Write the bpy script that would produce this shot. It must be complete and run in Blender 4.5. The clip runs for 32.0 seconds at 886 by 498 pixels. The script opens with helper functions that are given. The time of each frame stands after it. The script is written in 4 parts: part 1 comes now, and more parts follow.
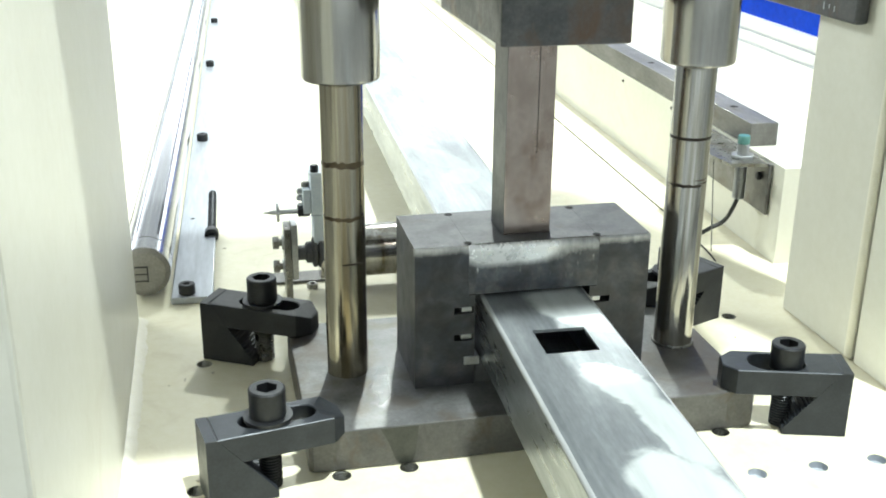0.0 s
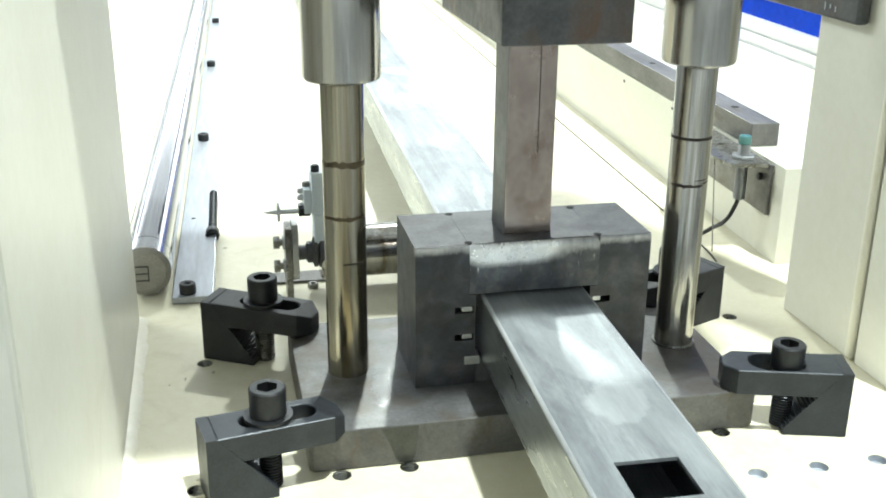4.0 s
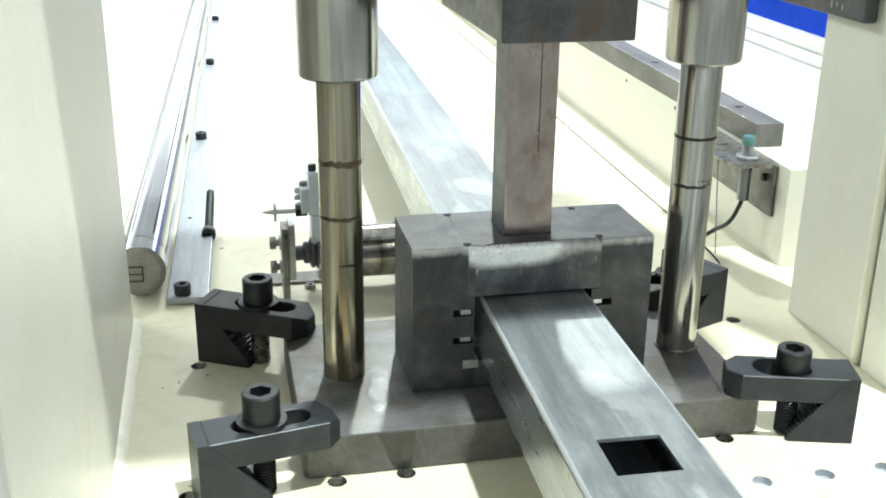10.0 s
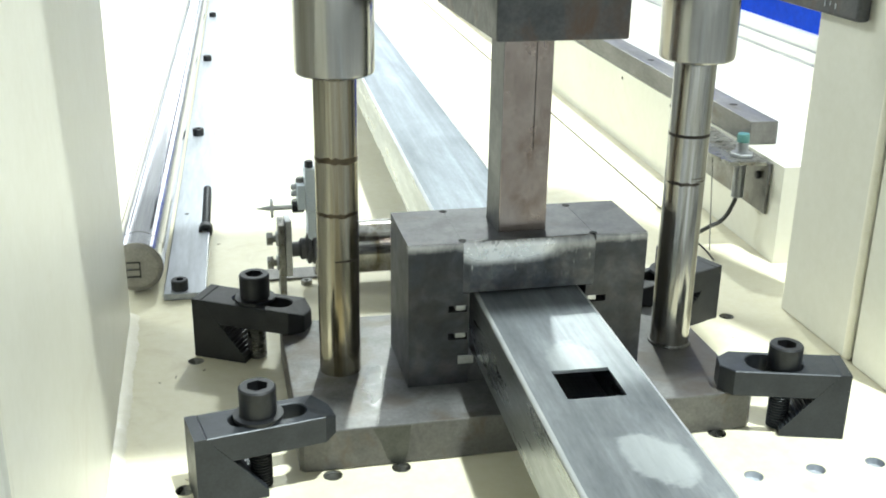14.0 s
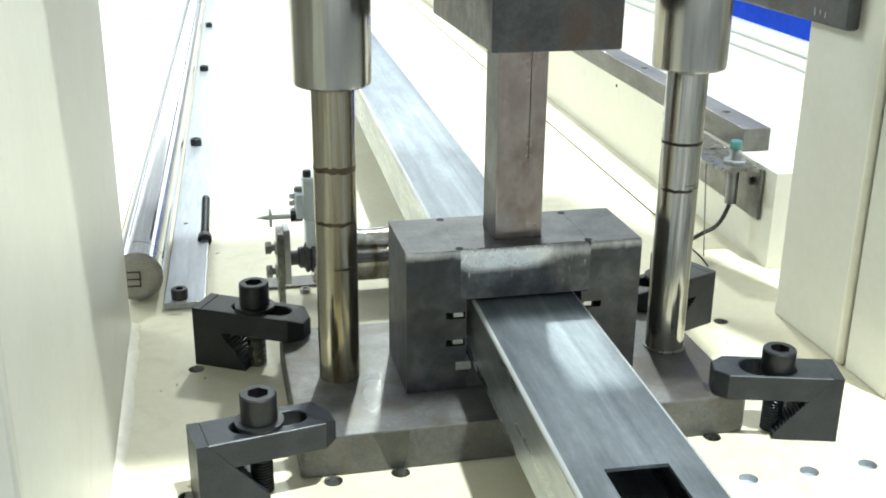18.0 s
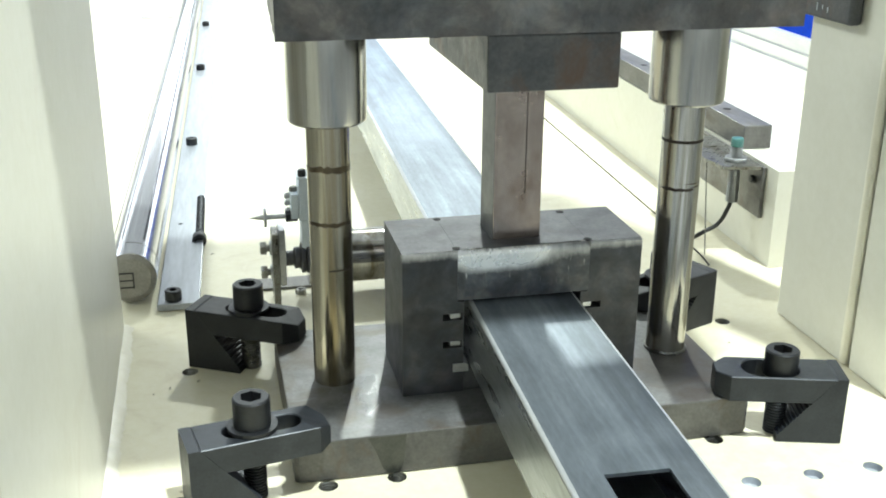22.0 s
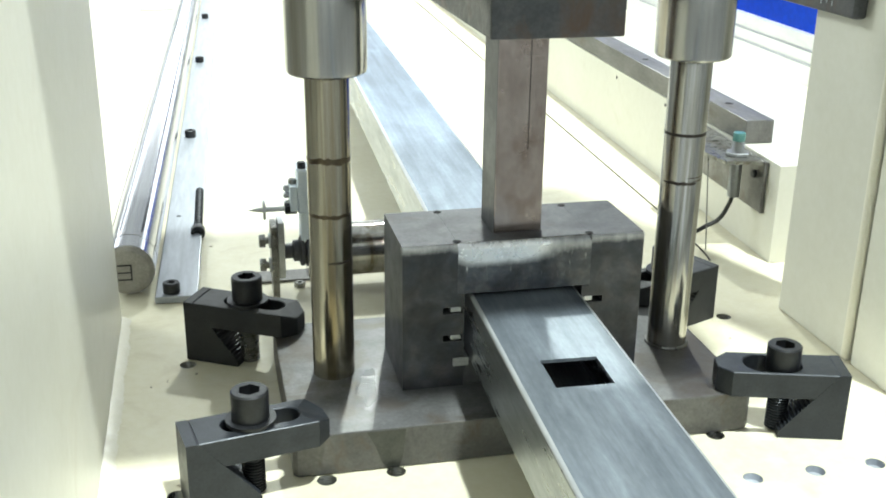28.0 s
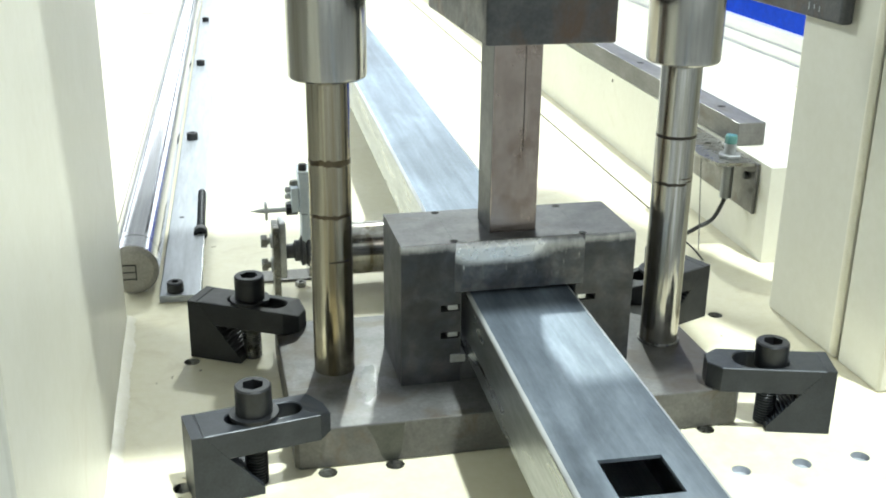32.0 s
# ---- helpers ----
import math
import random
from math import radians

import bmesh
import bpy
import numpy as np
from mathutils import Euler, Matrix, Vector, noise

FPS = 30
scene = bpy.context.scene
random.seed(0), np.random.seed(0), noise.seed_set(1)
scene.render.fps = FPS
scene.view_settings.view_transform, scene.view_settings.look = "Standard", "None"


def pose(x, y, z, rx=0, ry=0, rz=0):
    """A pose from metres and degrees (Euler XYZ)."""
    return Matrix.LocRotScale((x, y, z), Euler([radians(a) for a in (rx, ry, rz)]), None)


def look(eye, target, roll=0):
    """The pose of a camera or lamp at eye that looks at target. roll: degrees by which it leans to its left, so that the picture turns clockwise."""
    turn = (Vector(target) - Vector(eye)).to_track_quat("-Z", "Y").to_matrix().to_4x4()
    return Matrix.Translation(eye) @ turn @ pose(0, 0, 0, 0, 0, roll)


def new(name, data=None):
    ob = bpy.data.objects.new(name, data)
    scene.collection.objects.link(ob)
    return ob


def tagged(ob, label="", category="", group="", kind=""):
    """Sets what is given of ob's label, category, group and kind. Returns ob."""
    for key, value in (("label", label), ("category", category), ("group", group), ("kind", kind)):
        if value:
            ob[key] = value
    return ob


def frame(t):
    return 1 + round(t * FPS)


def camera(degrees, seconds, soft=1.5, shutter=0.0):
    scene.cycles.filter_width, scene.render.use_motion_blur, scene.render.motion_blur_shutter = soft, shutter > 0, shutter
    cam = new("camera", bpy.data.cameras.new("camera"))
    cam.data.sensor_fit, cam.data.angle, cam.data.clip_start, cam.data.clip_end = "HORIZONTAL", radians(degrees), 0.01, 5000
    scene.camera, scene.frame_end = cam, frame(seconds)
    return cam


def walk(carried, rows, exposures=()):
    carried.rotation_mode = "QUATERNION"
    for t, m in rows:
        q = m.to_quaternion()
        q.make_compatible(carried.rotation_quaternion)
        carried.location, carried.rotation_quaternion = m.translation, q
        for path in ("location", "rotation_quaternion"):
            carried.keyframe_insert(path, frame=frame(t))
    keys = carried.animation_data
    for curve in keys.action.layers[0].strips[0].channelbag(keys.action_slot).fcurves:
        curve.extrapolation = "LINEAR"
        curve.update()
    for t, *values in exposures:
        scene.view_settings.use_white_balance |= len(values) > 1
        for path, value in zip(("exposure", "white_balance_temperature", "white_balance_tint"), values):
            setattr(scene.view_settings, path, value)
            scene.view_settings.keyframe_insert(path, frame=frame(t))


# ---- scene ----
cam = camera(44.624, 32.0, 1.9)
walk(cam, [
    (0, look((-0.2506, -0.7880, 0.4617), (-0.0492, 0.1261, 0.1098), 0.48)),
    (0.5, look((-0.2498, -0.7851, 0.4608), (-0.0480, 0.1293, 0.1097), 0.46)),
    (1, look((-0.2517, -0.7811, 0.4602), (-0.0499, 0.1331, 0.1088), 0.60)),
    (1.5, look((-0.2480, -0.7777, 0.4588), (-0.0463, 0.1362, 0.1064), 0.62)),
    (2, look((-0.2484, -0.7766, 0.4586), (-0.0465, 0.1372, 0.1064), 0.52)),
    (2.5, look((-0.2490, -0.7793, 0.4593), (-0.0475, 0.1345, 0.1066), 0.52)),
    (3, look((-0.2509, -0.7840, 0.4587), (-0.0508, 0.1302, 0.1063), 0.57)),
    (3.5, look((-0.2499, -0.7870, 0.4604), (-0.0494, 0.1273, 0.1085), 0.54)),
    (5.5, look((-0.2524, -0.7891, 0.4612), (-0.0526, 0.1263, 0.1118), 0.66)),
    (6, look((-0.2508, -0.7884, 0.4613), (-0.0507, 0.1271, 0.1124), 0.79)),
    (6.5, look((-0.2483, -0.7863, 0.4602), (-0.0484, 0.1291, 0.1108), 0.66)),
    (7, look((-0.2467, -0.7822, 0.4604), (-0.0466, 0.1330, 0.1105), 0.61)),
    (7.5, look((-0.2471, -0.7797, 0.4587), (-0.0476, 0.1352, 0.1079), 0.66)),
    (8, look((-0.2472, -0.7789, 0.4565), (-0.0477, 0.1361, 0.1058), 0.69)),
    (8.5, look((-0.2454, -0.7776, 0.4586), (-0.0460, 0.1371, 0.1073), 0.78)),
    (9, look((-0.2453, -0.7776, 0.4574), (-0.0462, 0.1372, 0.1059), 0.67)),
    (9.5, look((-0.2443, -0.7739, 0.4575), (-0.0454, 0.1407, 0.1054), 0.72)),
    (10, look((-0.2443, -0.7715, 0.4561), (-0.0449, 0.1431, 0.1043), 0.71)),
    (10.5, look((-0.2442, -0.7720, 0.4545), (-0.0447, 0.1423, 0.1020), 0.77)),
    (11, look((-0.2449, -0.7748, 0.4550), (-0.0450, 0.1393, 0.1022), 0.88)),
    (11.5, look((-0.2454, -0.7770, 0.4547), (-0.0449, 0.1369, 0.1016), 0.92)),
    (12, look((-0.2458, -0.7789, 0.4567), (-0.0448, 0.1350, 0.1041), 0.90)),
    (12.5, look((-0.2466, -0.7802, 0.4582), (-0.0457, 0.1335, 0.1050), 0.86)),
    (13, look((-0.2465, -0.7831, 0.4591), (-0.0464, 0.1304, 0.1048), 0.90)),
    (13.5, look((-0.2466, -0.7814, 0.4580), (-0.0458, 0.1322, 0.1042), 0.98)),
    (14, look((-0.2442, -0.7784, 0.4582), (-0.0425, 0.1346, 0.1036), 0.88)),
    (14.5, look((-0.2431, -0.7717, 0.4556), (-0.0407, 0.1410, 0.1005), 0.81)),
    (16.5, look((-0.2462, -0.7862, 0.4621), (-0.0419, 0.1275, 0.1110), 0.61)),
    (17, look((-0.2465, -0.7879, 0.4620), (-0.0413, 0.1266, 0.1133), 0.53)),
    (17.5, look((-0.2461, -0.7873, 0.4620), (-0.0407, 0.1273, 0.1138), 0.50)),
    (18, look((-0.2476, -0.7893, 0.4629), (-0.0420, 0.1253, 0.1147), 0.58)),
    (18.5, look((-0.2451, -0.7932, 0.4640), (-0.0400, 0.1210, 0.1144), 0.50)),
    (19, look((-0.2477, -0.7931, 0.4638), (-0.0429, 0.1221, 0.1166), 0.49)),
    (19.5, look((-0.2454, -0.7885, 0.4646), (-0.0409, 0.1269, 0.1179), 0.42)),
    (20, look((-0.2444, -0.7790, 0.4599), (-0.0402, 0.1364, 0.1130), 0.31)),
    (20.5, look((-0.2431, -0.7756, 0.4592), (-0.0383, 0.1395, 0.1120), 0.37)),
    (21, look((-0.2425, -0.7762, 0.4577), (-0.0377, 0.1388, 0.1101), 0.35)),
    (21.5, look((-0.2429, -0.7776, 0.4591), (-0.0376, 0.1370, 0.1107), 0.35)),
    (22, look((-0.2415, -0.7750, 0.4581), (-0.0360, 0.1393, 0.1091), 0.38)),
    (22.5, look((-0.2419, -0.7725, 0.4552), (-0.0362, 0.1417, 0.1062), 0.41)),
    (23, look((-0.2412, -0.7729, 0.4549), (-0.0356, 0.1412, 0.1055), 0.46)),
    (23.5, look((-0.2430, -0.7734, 0.4567), (-0.0376, 0.1405, 0.1065), 0.47)),
    (24, look((-0.2425, -0.7724, 0.4556), (-0.0364, 0.1414, 0.1057), 0.53)),
    (24.5, look((-0.2435, -0.7705, 0.4527), (-0.0377, 0.1431, 0.1020), 0.57)),
    (25, look((-0.2425, -0.7719, 0.4544), (-0.0364, 0.1415, 0.1035), 0.64)),
    (25.5, look((-0.2424, -0.7732, 0.4553), (-0.0359, 0.1401, 0.1043), 0.69)),
    (27.5, look((-0.2430, -0.7714, 0.4538), (-0.0373, 0.1416, 0.1013), 0.78)),
    (28, look((-0.2420, -0.7689, 0.4542), (-0.0352, 0.1435, 0.1009), 0.70)),
    (28.5, look((-0.2420, -0.7652, 0.4526), (-0.0351, 0.1473, 0.0997), 0.71)),
    (29, look((-0.2420, -0.7642, 0.4519), (-0.0352, 0.1480, 0.0981), 0.80)),
    (29.5, look((-0.2436, -0.7685, 0.4532), (-0.0361, 0.1438, 0.0999), 1.00)),
    (30, look((-0.2435, -0.7746, 0.4560), (-0.0364, 0.1374, 0.1018), 0.87)),
    (30.5, look((-0.2446, -0.7804, 0.4599), (-0.0368, 0.1318, 0.1068), 0.75)),
    (31, look((-0.2468, -0.7872, 0.4601), (-0.0381, 0.1252, 0.1080), 0.79)),
    (31.5, look((-0.2474, -0.7904, 0.4623), (-0.0404, 0.1223, 0.1100), 0.86)),
    (32, look((-0.2461, -0.7932, 0.4613), (-0.0384, 0.1197, 0.1097), 0.69)),
], ((0.0, -0.03), (6.0, -0.07), (14.0, -0.08), (17.0, -0.14), (32.0, -0.17)))

# ---------------------------------------------------------------- light
world = bpy.data.worlds.new("hall_air")
world.use_nodes = True
world.node_tree.nodes["Background"].inputs[0].default_value = (0.82, 0.92, 1.0, 1)
world.node_tree.nodes["Background"].inputs[1].default_value = 1.1
scene.world = world


def area_lamp(name, eye, target, sx, sy, watts, colour=(1, 1, 1)):
    data = bpy.data.lights.new(name, "AREA")
    data.shape, data.size, data.size_y, data.energy, data.color = "RECTANGLE", sx, sy, watts, colour
    ob = new(name, data)
    ob.matrix_world = look(eye, target)
    return ob


area_lamp("work_light", (0.85, 3.8, 3.38), (0, 0.1, 0), 0.2, 0.17, 140, (0.92, 1.0, 0.94))
area_lamp("ceiling_light", (0.82, -1.2, 4.6), (0.05, -0.1, 0), 0.16, 0.12, 440, (0.9, 1.0, 0.97))
# unseen fill from the left, added to lift the right column and beam
area_lamp("side_light", (-4.2, 3.4, 3.6), (0, 1.2, 0), 2.5, 0.6, 240, (0.9, 1.0, 0.97))
# added lamp in the unseen wall opening, for glare on tube and rail
area_lamp("back_glare_light", (0.5, 11.95, 1.95), (0.5, 0, 1.6), 9.6, 1.4, 190, (0.9, 0.97, 1.0))

# ---------------------------------------------------------------- materials
def nodes_of(name):
    m = bpy.data.materials.new(name)
    m.use_nodes = True
    nt = m.node_tree
    return m, nt, nt.nodes["Principled BSDF"]


def noise_node(nt, scale, detail=6.0, rough=0.6, stretch=None, warp=0.0):
    tc = nt.nodes.new("ShaderNodeTexCoord")
    n = nt.nodes.new("ShaderNodeTexNoise")
    n.inputs["Scale"].default_value, n.inputs["Detail"].default_value = scale, detail
    n.inputs["Roughness"].default_value, n.inputs["Distortion"].default_value = rough, warp
    if stretch:
        mp = nt.nodes.new("ShaderNodeMapping")
        mp.inputs["Scale"].default_value = stretch
        nt.links.new(tc.outputs["Object"], mp.inputs[0])
        nt.links.new(mp.outputs[0], n.inputs["Vector"])
    else:
        nt.links.new(tc.outputs["Object"], n.inputs["Vector"])
    return n.outputs["Fac"]


def ramp(nt, fac, stops):
    r = nt.nodes.new("ShaderNodeValToRGB")
    while len(r.color_ramp.elements) < len(stops):
        r.color_ramp.elements.new(0.5)
    for e, (p, c) in zip(r.color_ramp.elements, stops):
        e.position, e.color = p, (c if len(c) == 4 else (*c, 1))
    nt.links.new(fac, r.inputs[0])
    return r.outputs[0]


def mix(nt, fac, a, b, kind="MIX"):
    m = nt.nodes.new("ShaderNodeMix")
    m.data_type, m.blend_type = "RGBA", kind
    for sock, v in ((m.inputs[0], fac), (m.inputs[6], a), (m.inputs[7], b)):
        if isinstance(v, (int, float)):
            sock.default_value = v
        elif isinstance(v, tuple):
            sock.default_value = (*v, 1)
        else:
            nt.links.new(v, sock)
    return m.outputs[2]


def bump(nt, bsdf, fac, strength, dist):
    b = nt.nodes.new("ShaderNodeBump")
    b.inputs["Strength"].default_value, b.inputs["Distance"].default_value = strength, dist
    nt.links.new(fac, b.inputs["Height"])
    nt.links.new(b.outputs[0], bsdf.inputs["Normal"])


def grey(v):
    return (v, v, v)


def surface(name, dark, light, metal, rough, scale=25.0, stretch=None, spots=None, bumps=(0.15, 0.0006, 400.0), coat=0.0, grain=0.25):
    """A two-scale surface: a broad drift from dark to light, fine grain, and rough from low to high."""
    m, nt, b = nodes_of(name)
    broad = noise_node(nt, scale, 5, 0.6, stretch, 0.4)
    fine = noise_node(nt, scale * 14, 3, 0.7, stretch)
    col = ramp(nt, broad, ((0.3, dark), (0.7, light)))
    col = mix(nt, grain, col, ramp(nt, fine, ((0.35, grey(0.25)), (0.65, grey(0.75)))), "OVERLAY")
    if spots:
        patch = noise_node(nt, spots[0], 6, 0.65, stretch, 0.0 if stretch else 0.8)
        col = mix(nt, ramp(nt, patch, ((spots[1], grey(0)), (spots[2], grey(1)))), col, spots[3])
    nt.links.new(col, b.inputs["Base Color"])
    b.inputs["Metallic"].default_value = metal
    b.inputs["Coat Weight"].default_value = coat
    nt.links.new(ramp(nt, noise_node(nt, scale * 2.3, 5, 0.7, stretch), ((0.3, grey(rough[0])), (0.7, grey(rough[1])))), b.inputs["Roughness"])
    bump(nt, b, noise_node(nt, bumps[2], 3, 0.6, stretch), bumps[0], bumps[1])
    return m


CREAM = surface("cream_paint", (0.655, 0.638, 0.55), (0.705, 0.692, 0.61), 0.0, (0.3, 0.36), 6.0, None, (9.0, 0.6, 0.8, (0.6, 0.565, 0.465)), (0.02, 0.0004, 60.0), 0.0, 0.08)
TABLE = surface("cream_table_paint", (0.665, 0.62, 0.462), (0.735, 0.697, 0.55), 0.0, (0.3, 0.5), 7.0, None, (14.0, 0.56, 0.76, (0.58, 0.52, 0.375)), (0.03, 0.0004, 90.0), 0.0, 0.12)
STEEL = surface("ground_steel", (0.085, 0.083, 0.081), (0.2, 0.197, 0.192), 0.6, (0.28, 0.46), 22.0, None, (26.0, 0.52, 0.72, (0.105, 0.088, 0.072)))
BLOCK = surface("dark_tool_steel", (0.05, 0.052, 0.057), (0.135, 0.136, 0.14), 0.4, (0.36, 0.55), 16.0, None, (34.0, 0.56, 0.72, (0.17, 0.168, 0.165)))
PLATE = surface("scaled_steel_plate", (0.055, 0.058, 0.065), (0.13, 0.128, 0.128), 0.5, (0.34, 0.6), 22.0, None, (16.0, 0.5, 0.64, (0.12, 0.082, 0.064)), (0.3, 0.0008, 260.0))
# upright streaks hold oil and part of the reflections, on BUSH too
POST = surface("oiled_chrome_steel", (0.19, 0.178, 0.147), (0.68, 0.672, 0.65), 0.9, (0.1, 0.2), 60.0, (1, 1, 0.02), (90.0, 0.5, 0.66, (0.24, 0.205, 0.14)), (0.03, 0.0003, 90.0), 0.0, 0.25)
OILED_POST = surface("brown_oiled_chrome_steel", (0.18, 0.155, 0.105), (0.63, 0.595, 0.51), 0.9, (0.12, 0.22), 60.0, (1, 1, 0.02), (90.0, 0.46, 0.64, (0.21, 0.17, 0.1)), (0.03, 0.0003, 90.0), 0.0, 0.25)
BUSH = surface("turned_bushing_steel", (0.25, 0.24, 0.218), (0.6, 0.59, 0.57), 0.95, (0.13, 0.25), 34.0, (1, 1, 0.02), (60.0, 0.54, 0.7, (0.28, 0.25, 0.2)), (0.05, 0.0003, 60.0), 0.0, 0.15)
PUNCH = surface("heat_tinted_punch_steel", (0.3, 0.242, 0.215), (0.48, 0.41, 0.38), 0.88, (0.16, 0.3), 30.0, (1, 1, 0.7), (30.0, 0.5, 0.75, (0.24, 0.18, 0.15)), (0.1, 0.0004, 240.0), 0.0, 0.15)
CLAMP = surface("blued_clamp_steel", (0.02, 0.0235, 0.029), (0.04, 0.045, 0.054), 0.4, (0.32, 0.48), 30.0)
# a darker steel than CLAMP, for the two rear clamps
DARK_CLAMP = surface("darker_clamp_steel", (0.016, 0.017, 0.019), (0.032, 0.034, 0.038), 0.25, (0.48, 0.62), 30.0)
CAP = surface("dull_taupe_end_cap", (0.24, 0.228, 0.205), (0.33, 0.315, 0.29), 0.3, (0.4, 0.55), 40.0)
BLACK = surface("black_oxide_steel", (0.013, 0.0142, 0.0165), (0.031, 0.033, 0.037), 0.4, (0.32, 0.46), 40.0)
GROOVE = surface("oil_dark_groove", (0.03, 0.025, 0.02), (0.06, 0.05, 0.04), 0.6, (0.4, 0.6), 40.0)
OILY = surface("brown_oil_film", (0.05, 0.036, 0.02), (0.14, 0.11, 0.07), 0.6, (0.25, 0.4), 30.0)
HOLE_REFLECTION = surface("hole_reflection_tone", (0.04, 0.043, 0.038), (0.075, 0.076, 0.066), 0.3, (0.3, 0.45), 40.0)
SEAM = surface("lilac_grey_line", (0.1, 0.1, 0.12), (0.17, 0.17, 0.2), 0.5, (0.3, 0.45), 40.0)
CHIPS = surface("dull_swarf", (0.36, 0.32, 0.24), (0.52, 0.48, 0.38), 0.2, (0.4, 0.6), 300.0)
GUIDE = surface("dull_guide_rail_steel", (0.11, 0.106, 0.1), (0.22, 0.213, 0.203), 0.4, (0.36, 0.52), 20.0, (1, 0.3, 1), (25.0, 0.56, 0.72, (0.1, 0.078, 0.06)))
SIDES = surface("scaled_plate_edge", (0.07, 0.069, 0.066), (0.145, 0.141, 0.134), 0.3, (0.4, 0.6), 24.0, None, (30.0, 0.54, 0.72, (0.1, 0.08, 0.06)), (0.25, 0.0008, 200.0))
BRIGHT_TOP = surface("ground_plate_top", (0.2, 0.198, 0.192), (0.33, 0.326, 0.317), 0.5, (0.36, 0.52), 30.0, (1, 0.12, 1), (22.0, 0.56, 0.74, (0.16, 0.148, 0.132)))
BLOCK_TOP = surface("ground_block_top", (0.068, 0.07, 0.075), (0.135, 0.136, 0.14), 0.5, (0.45, 0.6), 20.0, None, (26.0, 0.56, 0.74, (0.085, 0.08, 0.076)))
# lengthwise streaks colour in the shaft's reflections
RAIL = surface("polished_rail_steel", (0.34, 0.345, 0.38), (0.68, 0.68, 0.71), 0.75, (0.1, 0.2), 70.0, (1, 0.004, 1), None, (0.05, 0.0003, 120.0), 0.0, 0.3)
ALU = surface("milled_aluminium", (0.68, 0.7, 0.73), (0.84, 0.855, 0.88), 0.5, (0.3, 0.46), 9.0, (1, 0.2, 1))
BAR = surface("pale_bar_aluminium", (0.37, 0.395, 0.435), (0.49, 0.515, 0.56), 0.3, (0.3, 0.46), 9.0, (1, 0.1, 1), (18.0, 0.56, 0.74, (0.32, 0.345, 0.385)))
DULL_ZINC = surface("dull_zinc_steel", (0.17, 0.17, 0.155), (0.33, 0.33, 0.31), 0.85, (0.22, 0.38), 50.0, None, (60.0, 0.5, 0.68, (0.12, 0.1, 0.075)))
ZINC = surface("zinc_plated_steel", (0.42, 0.43, 0.44), (0.6, 0.61, 0.62), 0.9, (0.25, 0.4), 40.0)
VALVE = surface("grey_blue_cast_housing", (0.66, 0.73, 0.8), (0.76, 0.82, 0.88), 0.05, (0.35, 0.5), 40.0)
GREEN = surface("green_sensor_plastic", (0.05, 0.145, 0.13), (0.085, 0.2, 0.18), 0.0, (0.2, 0.3), 60.0)
RUBBER = surface("black_cable_rubber", (0.012, 0.012, 0.012), (0.03, 0.03, 0.03), 0.0, (0.45, 0.6), 60.0)
# near-black for discs laid on faces, in place of the shade in holes
HOLE_SHADE = surface("hole_shade_black", (0.004, 0.004, 0.004), (0.01, 0.009, 0.008), 0.0, (0.8, 0.95), 60.0)
BLUE = surface("blue_sheet_paint", (0.001, 0.035, 0.4), (0.002, 0.05, 0.5), 0.0, (0.55, 0.7), 4.0)
BLUE.node_tree.nodes["Principled BSDF"].inputs["Specular IOR Level"].default_value = 0.08
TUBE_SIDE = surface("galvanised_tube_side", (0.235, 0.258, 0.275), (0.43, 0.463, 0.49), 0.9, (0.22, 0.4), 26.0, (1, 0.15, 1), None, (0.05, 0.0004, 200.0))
# pale zinc colours in the highlight along the tube's rounded corners
TUBE_EDGE = surface("corner_highlight_zinc", (0.5, 0.525, 0.54), (0.74, 0.76, 0.775), 0.55, (0.28, 0.42), 40.0, (1, 0.08, 1))
HALL = surface("hall_wall_paint", (0.7, 0.715, 0.715), (0.78, 0.79, 0.79), 0.0, (0.6, 0.8), 1.2)
CONCRETE = surface("hall_floor_concrete", (0.24, 0.245, 0.24), (0.34, 0.34, 0.335), 0.0, (0.4, 0.7), 1.5)
WELD = surface("painted_weld", (0.735, 0.70, 0.57), (0.795, 0.76, 0.65), 0.0, (0.3, 0.45), 60.0)


def number(nt, op, a, b=0.0):
    n = nt.nodes.new("ShaderNodeMath")
    n.operation = op
    for sock, v in zip(n.inputs, (a, b)):
        if isinstance(v, (int, float)):
            sock.default_value = v
        else:
            nt.links.new(v, sock)
    return n.outputs[0]


def span(nt, fac, a, b, lo=0.0, hi=1.0, kind="SMOOTHSTEP"):
    n = nt.nodes.new("ShaderNodeMapRange")
    n.interpolation_type = kind
    nt.links.new(fac, n.inputs[0])
    for k, v in enumerate((a, b, lo, hi)):
        n.inputs[k + 1].default_value = v
    return n.outputs[0]


def blot(nt, x, y, at, size, slant=0.0, soft=0.3):
    """One stain with a ragged round outline: its middle, half width and half length; slant shears it along y."""
    dx = number(nt, "SUBTRACT", x, at[0])
    dy = number(nt, "SUBTRACT", y, at[1])
    dx = number(nt, "SUBTRACT", dx, number(nt, "MULTIPLY", dy, slant))
    dx, dy = (number(nt, "POWER", number(nt, "DIVIDE", d, r), 2.0) for d, r in ((dx, size[0]), (dy, size[1])))
    return span(nt, number(nt, "ADD", dx, dy), 1 + soft, 1 - soft)


